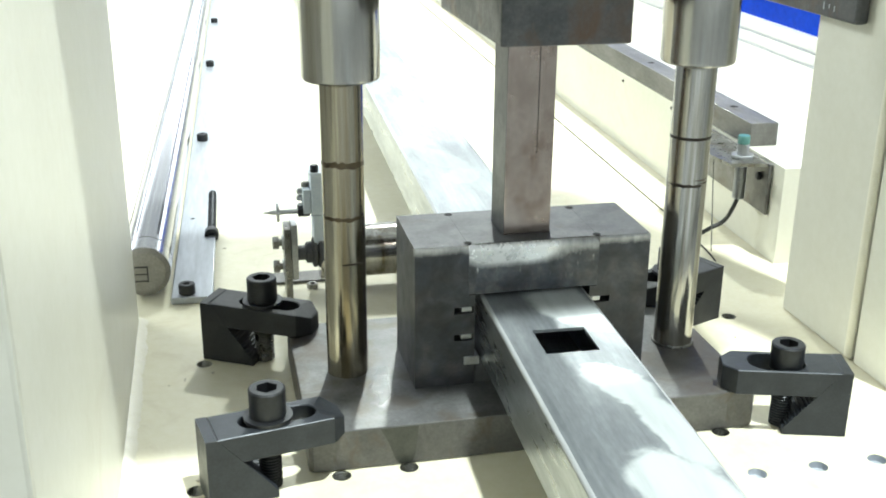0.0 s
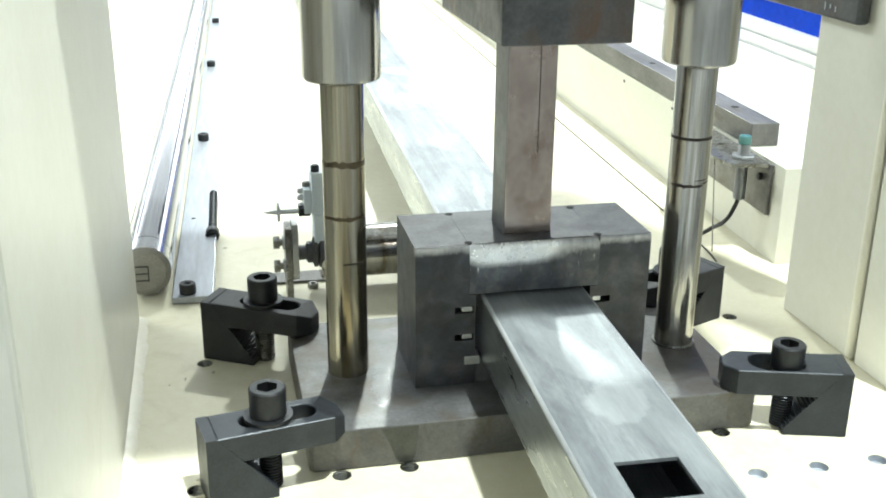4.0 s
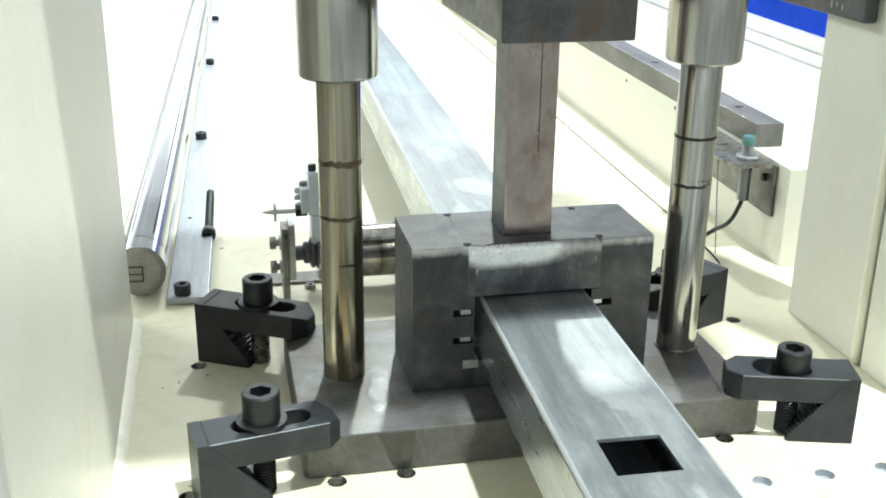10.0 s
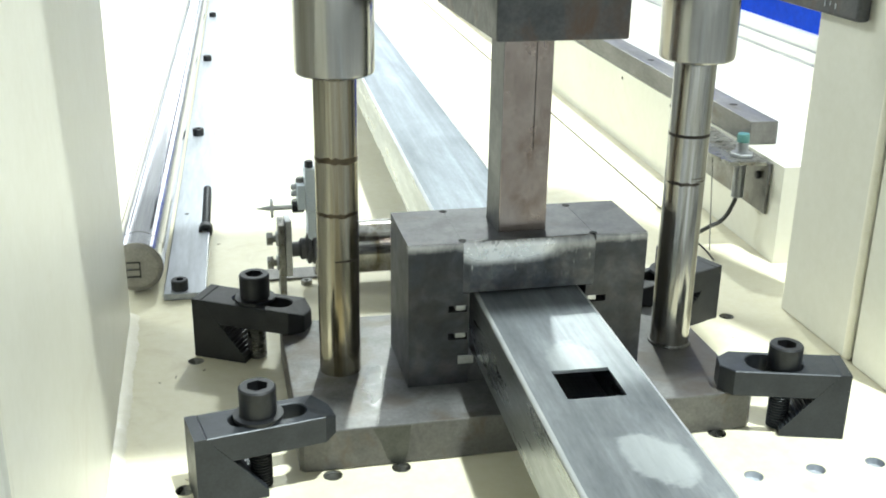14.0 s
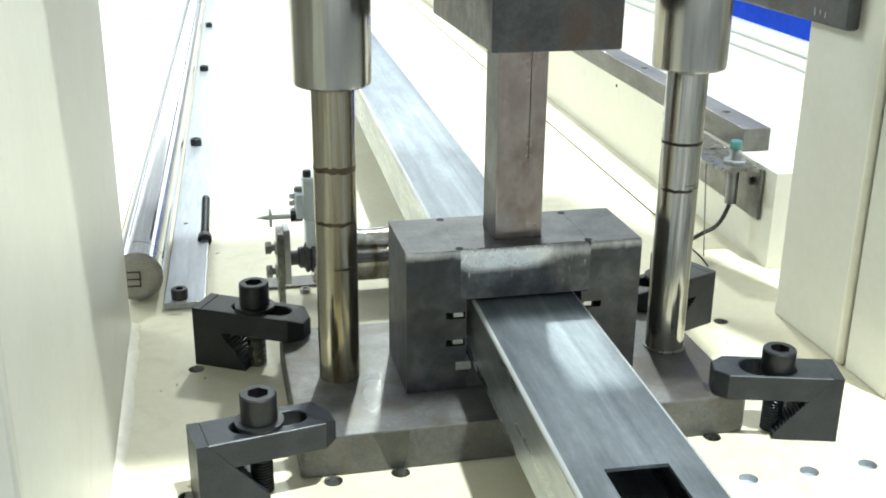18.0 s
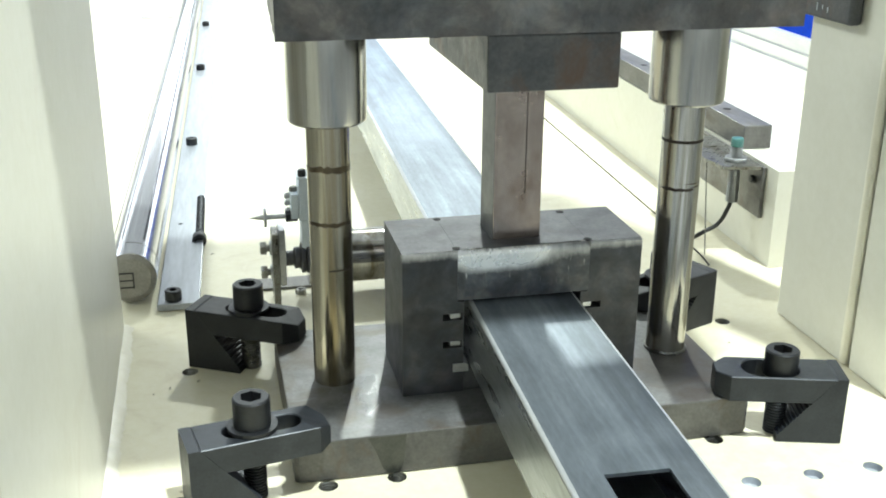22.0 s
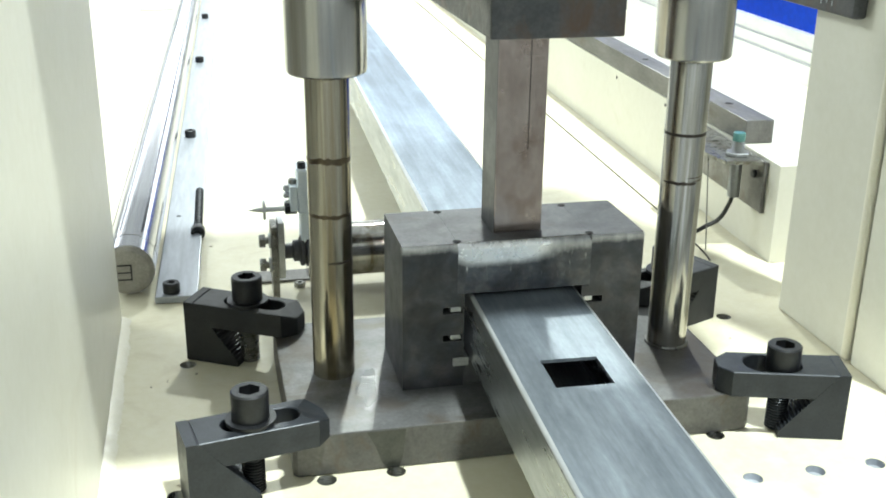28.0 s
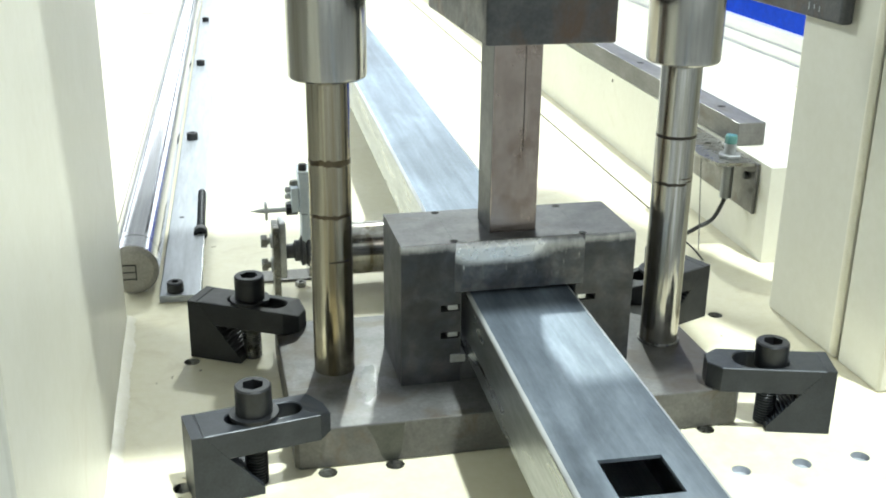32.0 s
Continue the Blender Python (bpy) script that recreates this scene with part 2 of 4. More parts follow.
# milky stains on the tube's top: middle, half width and length, slant, strength
STAINS = ((0.018, -0.165, 0.02, 0.034, -0.25, 0.95), (0.031, -0.225, 0.014, 0.055, -0.1, 0.95), (0.014, -0.3, 0.028, 0.05, -0.2, 0.95),
          (0.01, 0.035, 0.019, 0.07, -0.3, 0.8), (0.022, -0.04, 0.026, 0.045, -0.35, 0.9), (-0.004, 0.41, 0.022, 0.055, -0.3, 0.35), (0.008, 0.34, 0.022, 0.03, 0.1, 0.5),
          (-0.009, 0.705, 0.0036, 0.05, -0.1, 0.3), (0.001, 0.71, 0.0034, 0.045, -0.1, 0.35), (0.012, 0.7, 0.004, 0.05, -0.1, 0.4), (0.014, 0.82, 0.006, 0.065, 0.12, 0.5),
          (0.012, 1.0, 0.016, 0.035, -0.3, 0.4), (0.009, 1.37, 0.005, 0.055, -0.12, 0.22), (0.029, 1.35, 0.006, 0.075, 0.05, 0.6),
          (0.025, 1.298, 0.013, 0.024, -0.2, 0.5), (0.012, 1.47, 0.021, 0.03, -0.2, 0.5), (0.0, 1.6, 0.018, 0.03, 0.0, 0.3))


def tube_material():
    m, nt, b = nodes_of("galvanised_tube_zinc")
    tc = nt.nodes.new("ShaderNodeTexCoord")
    sep = nt.nodes.new("ShaderNodeSeparateXYZ")
    nt.links.new(tc.outputs["Object"], sep.inputs[0])
    later = span(nt, sep.outputs["Y"], 1.4, 2.1)  # the later length is a darker, cleaner zinc
    broad = noise_node(nt, 11.0, 5, 0.6, (1, 0.4, 1), 1.0)
    streak = noise_node(nt, 230.0, 4, 0.65, (1, 0.01, 1))
    grain = noise_node(nt, 420.0, 3, 0.6, (1, 0.25, 1))
    smear = noise_node(nt, 60.0, 4, 0.6, (1, 0.12, 1), 0.5)
    band = noise_node(nt, 42.0, 3, 0.55, (1, 0.012, 1))
    col = ramp(nt, broad, ((0.3, (0.2, 0.217, 0.232)), (0.5, (0.285, 0.304, 0.321)), (0.72, (0.4, 0.422, 0.44))))
    col = mix(nt, 0.13, col, ramp(nt, streak, ((0.34, grey(0.25)), (0.56, grey(0.55)), (0.68, grey(0.95)))), "OVERLAY")
    col = mix(nt, 0.2, col, ramp(nt, grain, ((0.3, grey(0.3)), (0.7, grey(0.7)))), "OVERLAY")
    col = mix(nt, 0.3, col, ramp(nt, smear, ((0.35, grey(0.28)), (0.65, grey(0.72)))), "OVERLAY")
    col = mix(nt, number(nt, "ADD", 0.12, number(nt, "MULTIPLY", later, 0.18)), col, ramp(nt, band, ((0.36, grey(0.25)), (0.52, grey(0.5)), (0.64, grey(0.85)))), "OVERLAY")
    wob = noise_node(nt, 26.0, 4, 0.6)
    tooth = noise_node(nt, 110.0, 2, 0.5, (1, 1.4, 1))
    wx = number(nt, "ADD", sep.outputs["X"], number(nt, "MULTIPLY", number(nt, "SUBTRACT", wob, 0.5), 0.022))
    wy = number(nt, "ADD", sep.outputs["Y"], number(nt, "MULTIPLY", number(nt, "SUBTRACT", tooth, 0.5), 0.022))
    milk = None
    for x, y, rx, ry, slant, much in STAINS:
        one = number(nt, "MULTIPLY", blot(nt, wx, wy, (x, y), (rx, ry), slant), much)
        milk = one if milk is None else number(nt, "MAXIMUM", milk, one)
    # one stain with a saw-toothed edge
    teeth = number(nt, "MULTIPLY", number(nt, "SINE", number(nt, "MULTIPLY", wy, 480.0)), 0.003)
    saw = number(nt, "MULTIPLY", blot(nt, number(nt, "ADD", wx, teeth), wy, (0.011, 1.262), (0.018, 0.036), -0.3), 0.62)
    milk = number(nt, "MAXIMUM", milk, saw)
    veil = number(nt, "MULTIPLY", span(nt, noise_node(nt, 8.0, 4, 0.5, (1.2, 0.5, 1), 1.6), 0.5, 0.66, 0.0, 0.28), number(nt, "SUBTRACT", 1.0, later))
    milk = number(nt, "MAXIMUM", milk, veil)
    milk = number(nt, "MULTIPLY", milk, span(nt, smear, 0.25, 0.6, 0.72, 1.0))
    milk = number(nt, "MULTIPLY", milk, span(nt, sep.outputs["Z"], 0.1118, 0.1134))
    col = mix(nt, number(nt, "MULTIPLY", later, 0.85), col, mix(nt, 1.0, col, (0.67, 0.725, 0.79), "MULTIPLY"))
    col = mix(nt, milk, col, (0.52, 0.55, 0.555))
    # a bluish reflection, tinted into the colour of the tube's far length
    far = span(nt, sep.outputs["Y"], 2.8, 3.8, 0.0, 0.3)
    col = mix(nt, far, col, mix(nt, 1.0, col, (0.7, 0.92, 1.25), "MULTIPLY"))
    nt.links.new(col, b.inputs["Base Color"])
    nt.links.new(span(nt, milk, 0.0, 1.0, 0.62, 0.2, "LINEAR"), b.inputs["Metallic"])
    nt.links.new(number(nt, "ADD", ramp(nt, broad, ((0.3, grey(0.42)), (0.7, grey(0.56)))), number(nt, "MULTIPLY", milk, 0.04)), b.inputs["Roughness"])
    bump(nt, b, streak, 0.05, 0.0004)
    return m


def worn_material(name, lo, mid_tone, hi, z0, z1, gain, y0, edge, broad_scale, nicks=0.0, middle=-0.012):
    """Dark steel, paled for scrapes and sheen below its upper front edge, with upright nicks under the bright band."""
    m, nt, b = nodes_of(name)
    tc = nt.nodes.new("ShaderNodeTexCoord")
    sep = nt.nodes.new("ShaderNodeSeparateXYZ")
    nt.links.new(tc.outputs["Object"], sep.inputs[0])
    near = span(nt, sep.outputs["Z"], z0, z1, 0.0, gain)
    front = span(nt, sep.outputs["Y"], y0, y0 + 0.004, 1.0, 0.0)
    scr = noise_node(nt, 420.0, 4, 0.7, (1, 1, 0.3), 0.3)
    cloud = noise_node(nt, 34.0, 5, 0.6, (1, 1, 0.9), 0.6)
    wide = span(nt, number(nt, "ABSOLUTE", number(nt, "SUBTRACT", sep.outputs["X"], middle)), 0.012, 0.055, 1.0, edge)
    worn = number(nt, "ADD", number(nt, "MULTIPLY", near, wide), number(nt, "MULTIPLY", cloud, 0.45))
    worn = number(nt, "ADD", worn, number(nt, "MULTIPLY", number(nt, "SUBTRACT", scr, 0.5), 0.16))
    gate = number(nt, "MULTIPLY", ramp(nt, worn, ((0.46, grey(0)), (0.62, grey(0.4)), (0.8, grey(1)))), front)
    if nicks:
        nick = span(nt, noise_node(nt, 300.0, 2, 0.5, (1, 1, 0.2)), 0.6, 0.72)
        where = span(nt, noise_node(nt, 38.0, 3, 0.6), 0.44, 0.6)
        low = number(nt, "MULTIPLY", span(nt, sep.outputs["Z"], 0.088, 0.106), nicks)
        gate = number(nt, "MAXIMUM", gate, number(nt, "MULTIPLY", number(nt, "MULTIPLY", nick, where), number(nt, "MULTIPLY", low, front)))
    base = ramp(nt, noise_node(nt, broad_scale, 6, 0.68, None, 0.25), ((0.32, lo), (0.5, mid_tone), (0.7, hi)))
    tint = noise_node(nt, broad_scale * 1.3, 4, 0.6, None, 0.3)
    base = mix(nt, 0.4, base, ramp(nt, tint, ((0.36, (0.42, 0.5, 0.6)), (0.5, (0.5, 0.5, 0.5)), (0.64, (0.6, 0.5, 0.43)))), "OVERLAY")
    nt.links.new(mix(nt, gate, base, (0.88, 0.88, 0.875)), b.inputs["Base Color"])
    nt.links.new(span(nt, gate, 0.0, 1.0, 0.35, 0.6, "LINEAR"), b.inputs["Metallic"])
    rough = number(nt, "SUBTRACT", ramp(nt, noise_node(nt, 55.0, 5, 0.7), ((0.3, grey(0.34)), (0.7, grey(0.48)))), number(nt, "MULTIPLY", gate, 0.14))
    nt.links.new(rough, b.inputs["Roughness"])
    bump(nt, b, scr, 0.15, 0.0006)
    return m


# on the block the pale band is wear plus the edge's sheen, put into colour
WORN = worn_material("scraped_sheen_tool_steel", (0.027, 0.029, 0.034), (0.053, 0.055, 0.062), (0.1, 0.102, 0.109), 0.108, 0.1242, 0.54, 0.0045, 0.8, 30.0)
POLISHED = worn_material("scraped_sheen_bridge_steel", (0.038, 0.04, 0.046), (0.085, 0.088, 0.096), (0.17, 0.173, 0.182), 0.094, 0.1225, 1.0, 0.0045, 0.38, 44.0, 0.7, -0.02)
SCUFFED = worn_material("scuffed_upper_plate_steel", (0.05, 0.05, 0.052), (0.12, 0.116, 0.116), (0.25, 0.238, 0.23), 0.1055, 0.1122, 0.66, -0.052, 0.95, 20.0)
TUBE = tube_material()


def shoe_material():
    """Ground steel with brown oil, painted shade by the right post and one crinkled smear with painted glint."""
    m, nt, b = nodes_of("ground_shoe_top")
    tc = nt.nodes.new("ShaderNodeTexCoord")
    sep = nt.nodes.new("ShaderNodeSeparateXYZ")
    nt.links.new(tc.outputs["Object"], sep.inputs[0])
    broad, oil, fine = noise_node(nt, 24.0, 5, 0.6, None, 0.4), noise_node(nt, 20.0, 5, 0.6, None, 0.8), noise_node(nt, 320.0, 3, 0.7)
    col = ramp(nt, broad, ((0.3, (0.105, 0.106, 0.107)), (0.7, (0.22, 0.222, 0.223))))
    col = mix(nt, 0.25, col, ramp(nt, fine, ((0.35, grey(0.25)), (0.65, grey(0.75)))), "OVERLAY")
    col = mix(nt, span(nt, oil, 0.48, 0.66, 0.0, 0.75), col, (0.115, 0.094, 0.073))
    # brown shade round the right post's foot, put into the colour
    foot_shade = blot(nt, sep.outputs["X"], number(nt, "ADD", sep.outputs["Y"], number(nt, "MULTIPLY", oil, 0.06)), (0.158, 0.035), (0.045, 0.055), 0.2, 0.7)
    col = mix(nt, number(nt, "MULTIPLY", foot_shade, 0.6), col, (0.085, 0.07, 0.056))
    wob = number(nt, "MULTIPLY", number(nt, "SUBTRACT", noise_node(nt, 60.0, 4, 0.6), 0.5), 0.022)
    smear = blot(nt, number(nt, "ADD", sep.outputs["X"], wob), number(nt, "ADD", sep.outputs["Y"], wob), (-0.126, 0.012), (0.0085, 0.036), 0.12, 0.6)
    # the glint on the crinkled streak, paled into the colour
    col = mix(nt, number(nt, "MULTIPLY", smear, 0.3), col, (0.5, 0.53, 0.55))
    nt.links.new(col, b.inputs["Base Color"])
    b.inputs["Metallic"].default_value = 0.4
    nt.links.new(span(nt, smear, 0.0, 1.0, 0.4, 0.24, "LINEAR"), b.inputs["Roughness"])
    folds = noise_node(nt, 70.0, 3, 0.5, (0.5, 1.6, 1), 1.5)
    height = number(nt, "ADD", number(nt, "MULTIPLY", folds, number(nt, "MULTIPLY", smear, 0.7)), number(nt, "MULTIPLY", fine, 0.25))
    bump(nt, b, height, 0.5, 0.0012)
    return m


SHOE_TOP = shoe_material()

# ---------------------------------------------------------------- mesh helpers
def add_box(bm, x0, x1, y0, y1, z0, z1, bevel=0.0, m=None):
    vs = [bm.verts.new((x, y, z)) for x in (x0, x1) for y in (y0, y1) for z in (z0, z1)]
    fs = [bm.faces.new([vs[i] for i in q]) for q in ((0, 1, 3, 2), (4, 6, 7, 5), (0, 4, 5, 1), (2, 3, 7, 6), (0, 2, 6, 4), (1, 5, 7, 3))]
    if bevel:
        es = list({e for f in fs for e in f.edges})
        r = bmesh.ops.bevel(bm, geom=es, offset=bevel, segments=2, profile=0.5, affect="EDGES")
        vs = list({v for f in r["faces"] for v in f.verts} | {v for v in vs if v.is_valid})
    if m:
        bmesh.ops.transform(bm, matrix=m, verts=vs)
    return vs


def lathe(bm, prof, m=None, n=32, closed=True):
    """Turns a profile of (radius, height) about z. A radius of 0 closes an end."""
    rings = []
    for r, z in prof:
        if r < 1e-7:
            rings.append([bm.verts.new((0, 0, z))])
        else:
            rings.append([bm.verts.new((r * math.cos(k * math.tau / n), r * math.sin(k * math.tau / n), z)) for k in range(n)])
    for a, b in zip(rings, rings[1:]):
        for k in range(n):
            p, q = k, (k + 1) % n
            if len(a) == 1 and len(b) == 1:
                continue
            if len(a) == 1:
                bm.faces.new((a[0], b[q], b[p]))
            elif len(b) == 1:
                bm.faces.new((a[p], a[q], b[0]))
            else:
                bm.faces.new((a[p], a[q], b[q], b[p]))
    if m:
        bmesh.ops.transform(bm, matrix=m, verts=[v for ring in rings for v in ring])


def ring_loop(x, y, r, n=20):
    return [(x + r * math.cos(k * math.tau / n), y + r * math.sin(k * math.tau / n)) for k in range(n)]


def slab(bm, outline, holes, h0, h1, m=None):
    """A plate from an outline and holes in the xy plane, between heights h0 and h1."""
    made = []
    for h, up in ((h1, True), (h0, False)):
        edges = []
        for loop in (outline, *holes):
            vs = [bm.verts.new((x, y, h)) for x, y in loop]
            made += vs
            edges += [bm.edges.new((vs[i], vs[(i + 1) % len(vs)])) for i in range(len(vs))]
        r = bmesh.ops.triangle_fill(bm, use_beauty=True, use_dissolve=False, edges=edges, normal=(0, 0, 1 if up else -1))
        for f in r["geom"]:
            if isinstance(f, bmesh.types.BMFace) and (f.normal.z > 0) != up:
                f.normal_flip()
    half = len(made) // 2
    base = 0
    for loop in (outline, *holes):
        n = len(loop)
        for i in range(n):
            a, b = base + i, base + (i + 1) % n
            bm.faces.new((made[a], made[half + a], made[half + b], made[b]))
        base += n
    if m:
        bmesh.ops.transform(bm, matrix=m, verts=made)
    return made


XZ = Matrix(((1, 0, 0, 0), (0, 0, 1, 0), (0, 1, 0, 0), (0, 0, 0, 1)))  # outline (x, z), height along y


def part(name, bm, material, parent=None, label="", smooth=35):
    bmesh.ops.recalc_face_normals(bm, faces=bm.faces)
    me = bpy.data.meshes.new(name)
    bm.to_mesh(me)
    bm.free()
    me.materials.append(material)
    if smooth:
        me.shade_smooth()
        me.set_sharp_from_angle(angle=radians(smooth))
        for p in me.polygons:  # true flats stay flat beside their rounded edges
            if max(abs(c) for c in p.normal) > 0.9995:
                p.use_smooth = False
    ob = new(name, me)
    if parent:
        ob.parent = parent
    if label:
        tagged(ob, label)
    return ob


def face_up(ob, material, least=0.9):
    """Gives the upward faces a material of their own."""
    ob.data.materials.append(material)
    for p in ob.data.polygons:
        if p.normal.z > least:
            p.material_index = 1


def thing(name, at, label, category, group="", kind=""):
    ob = new(name)
    ob.empty_display_size = 0.02
    ob.matrix_world = at
    return tagged(ob, label, category, group, kind)


def box_part(name, box, material, parent=None, label="", bevel=0.0015, m=None):
    bm = bmesh.new()
    add_box(bm, *box, bevel)
    if m:
        bmesh.ops.transform(bm, matrix=m, verts=bm.verts)
    return part(name, bm, material, parent, label)


def turn_part(name, prof, material, parent=None, label="", m=None, n=32):
    bm = bmesh.new()
    lathe(bm, prof, m, n)
    return part(name, bm, material, parent, label)


# ---------------------------------------------------------------- the setting
BED = 0.0335  # the feed bed runs at this slope to the die set: x grows with y


def bed(x, y, z=0.0, turn=0.0):
    return pose(x + BED * y, y, z, 0, 0, -math.degrees(BED) + turn)


def build_table():
    ob = thing("machine_table", pose(0, 0, 0), "cream painted steel machine table with drilled holes", "machine table", kind="structure")
    bm = bmesh.new()
    holes = [(0.1497, -0.126), (0.2026, -0.126), (0.2545, -0.126), (-0.1702, -0.0637), (-0.1166, -0.0622), (0.1502, -0.0602), (-0.2727, 0.1535), (-0.2807, -0.063), (0.265, 0.158)]
    slab(bm, [(-0.47, -0.36), (0.47, -0.36), (0.47, 0.3), (2.6, 0.3), (2.6, 7.0), (-1.6, 7.0), (-1.6, 0.3), (-0.47, 0.3)], [ring_loop(x, y, 0.0076) for x, y in holes], -0.03, 0.0)
    part("table_plate", bm, TABLE, ob)
    for y, xs in ((-0.3, (-0.42, 0.3)), (3.2, (-1.5, 0.0, 2.4)), (6.8, (-1.5, 0.0, 2.4))):
        for x in xs:
            box_part("leg", (x, x + 0.12, y, y + 0.12, -0.9, -0.0304), TABLE, ob, "", 0.004)
    for x, y in holes[:3]:  # pale shallow bottoms stand in for the front row's lit insides
        turn_part("pale_hole_bottom", [(0.0075, -0.0004), (0.0073, -0.0058), (0.005, -0.0064), (0, -0.0062)], BAR, ob, "pale shallow bottom for the hole's lit inside, below the table's face", pose(x, y, 0), 16)
    for x, y in holes[3:]:
        turn_part("threaded_hole", [(0.0075, -0.0005)] + [(0.0075 - 0.0008 * (i % 2), -0.001 - 0.0011 * i) for i in range(22)] + [(0, -0.0255)], DULL_ZINC, ob, "bare steel thread", pose(x, y, 0), 16)


build_table()


def build_hall():
    bm = bmesh.new()
    add_box(bm, -7, 8, -6, 12, -1.0, -0.9)
    tagged(part("floor", bm, CONCRETE, None), "grey concrete factory floor", "floor", "", "structure")
    for name, b in (("wall_south", (-7, 8, -6.2, -6, -0.9, 5.2)), ("wall_west", (-7.2, -7, -6, 12, -0.9, 5.2)), ("wall_east", (8, 8.2, -6, 12, -0.9, 5.2))):
        tagged(box_part(name, b, HALL, None, "", 0), "plain pale factory wall", "wall", "", "structure")
    # an unseen roof, its open skylight bands added to brighten reflections below
    bm = bmesh.new()
    for x0, x1 in ((-7, -4.6), (-3.4, -1.1), (0.6, 2.4), (3.8, 8)):
        add_box(bm, x0, x1, -6, 12, 5.2, 5.4)
    for y0, y1 in ((-6, -3.5), (11, 12)):
        for x0, x1 in ((-4.6, -3.4), (-1.1, 0.6), (2.4, 3.8)):
            add_box(bm, x0, x1, y0, y1, 5.2, 5.4)
    tagged(part("ceiling", bm, HALL, None), "unseen pale factory roof with bands opened to let in light", "ceiling", "", "structure")
    # an unseen wall, its wide opening added for light from behind
    bm = bmesh.new()
    for b in ((-7, 8, 12, 12.2, -0.9, 1.2), (-7, 8, 12, 12.2, 2.7, 5.2), (-7, -4.5, 12, 12.2, 1.2, 2.7), (5.5, 8, 12, 12.2, 1.2, 2.7)):
        add_box(bm, *b)
    tagged(part("wall_north", bm, HALL, None), "unseen pale factory wall with a wide opening added for back light", "wall", "", "structure")


build_hall()


def weld_bead(parent, x, y0, y1, side):
    """A low uneven fillet along a plate's foot."""
    bm = bmesh.new()
    rnd = random.Random(5)
    n = int((y1 - y0) / 0.0032)
    ys = [y0 + (y1 - y0) * k / n for k in range(n + 1)]
    rows = []
    for y in ys:
        swell = 0.5 + 0.3 * math.sin(y * 61.0) + 0.2 * math.sin(y * 173.0 + 1.0)
        w, h = 0.007 + 0.003 * swell + 0.002 * rnd.random(), 0.0028 + 0.002 * swell + 0.0014 * rnd.random()
        rows.append([bm.verts.new((x + side * a, y, z)) for a, z in ((0.0002, h), (w * 0.45, h * 0.7), (w * 0.85, h * 0.25), (w, 0.0002))])
    for p, q in zip(rows, rows[1:]):
        for k in range(3):
            bm.faces.new((p[k], p[k + 1], q[k + 1], q[k]))
    return part("weld_bead", bm, WELD, parent, "lumpy painted weld bead", 80)


def build_columns():
    left = thing("press_column", pose(-0.337, 0.264, 0), "cream painted press side plate welded to the table", "press frame", "press side plates", "structure")
    box_part("side_plate", (-0.06, 0, -0.62, 0, 0, 1.15), CREAM, left, "", 0.003)
    weld_bead(left, 0, -0.62, 0.0, 1)
    right = thing("press_column", pose(0.331, 0.168, 0), "cream painted press side plate with a vertical seam", "press frame", "press side plates", "structure")
    box_part("side_plate", (0, 0.06, -0.1285, 0, 0, 1.15), CREAM, right, "", 0.003)
    box_part("front_plate", (0.0005, 0.06, -0.2, -0.1335, 0, 1.15), CREAM, right, "", 0.003)
    turn_part("seam_bead", [(0, 0.004), (0.0045, 0.004), (0.0045, 1.15), (0, 1.15)], WELD, right, "", pose(0.001, -0.1255, 0), 14)
    # unseen crown, sized by where its shade should end on the table
    crown = thing("press_crown", pose(0, 0, 0.85), "unseen cream press crown bridging the side plates to shade the table", "press frame", "", "structure")
    box_part("crown_box", (-0.336, 0.33, -0.233, 0.07, 0, 0.35), CREAM, crown, "", 0.004)
    g = thing("guide_bar", pose(0.331, 0.084, 0.312), "dark steel guide bar bolted to the side plate", "guide bar")
    box_part("bar", (-0.014, -0.001, 0, 0.22, 0, 0.14), PLATE, g, "", 0.003)
    for k in range(3):
        box_part("chalk_mark", (-0.0146, -0.0141, 0.036 + 0.009 * k, 0.0372 + 0.009 * k, 0.007 + 0.002 * (k % 2), 0.012 + 0.001 * k), BAR, g, "pale chalk mark", 0)
    for k in range(2):
        turn_part("cap_screw", [(0, 0.006), (0.003, 0.006), (0.005, 0.0055), (0.005, 0)], BLACK, g, "", pose(-0.014, 0.05 + 0.1 * k, 0.05, 0, -90, 0), 16)


build_columns()


# ---------------------------------------------------------------- the lower die set
def smudge(post, at, z, h, a0, a1, stuff):
    """A thin uneven film of oil part of the way round a post."""
    bm = bmesh.new()
    rnd = random.Random(int(z * 1e4))
    n = max(8, int((a1 - a0) / 9))
    rows = []
    for k in range(n + 1):
        a, fade = radians(a0 + (a1 - a0) * k / n), (1.0 if a1 - a0 >= 360 else 0.35 + 0.65 * math.sin(math.pi * k / n))
        up, low = (h * fade * (1 + 0.5 * rnd.uniform(-1, 1)) for _ in range(2)) if a1 - a0 < 360 else (h, h)
        rows.append([bm.verts.new((at[0] + 0.01742 * math.cos(a), at[1] + 0.01742 * math.sin(a), zz)) for zz in (z - low, z, z + up)])
    for p, q in zip(rows, rows[1:]):
        for k in range(2):
            bm.faces.new((p[k], q[k], q[k + 1], p[k + 1]))
    return part("oil_mark", bm, stuff, post, "dark oil mark", 80)


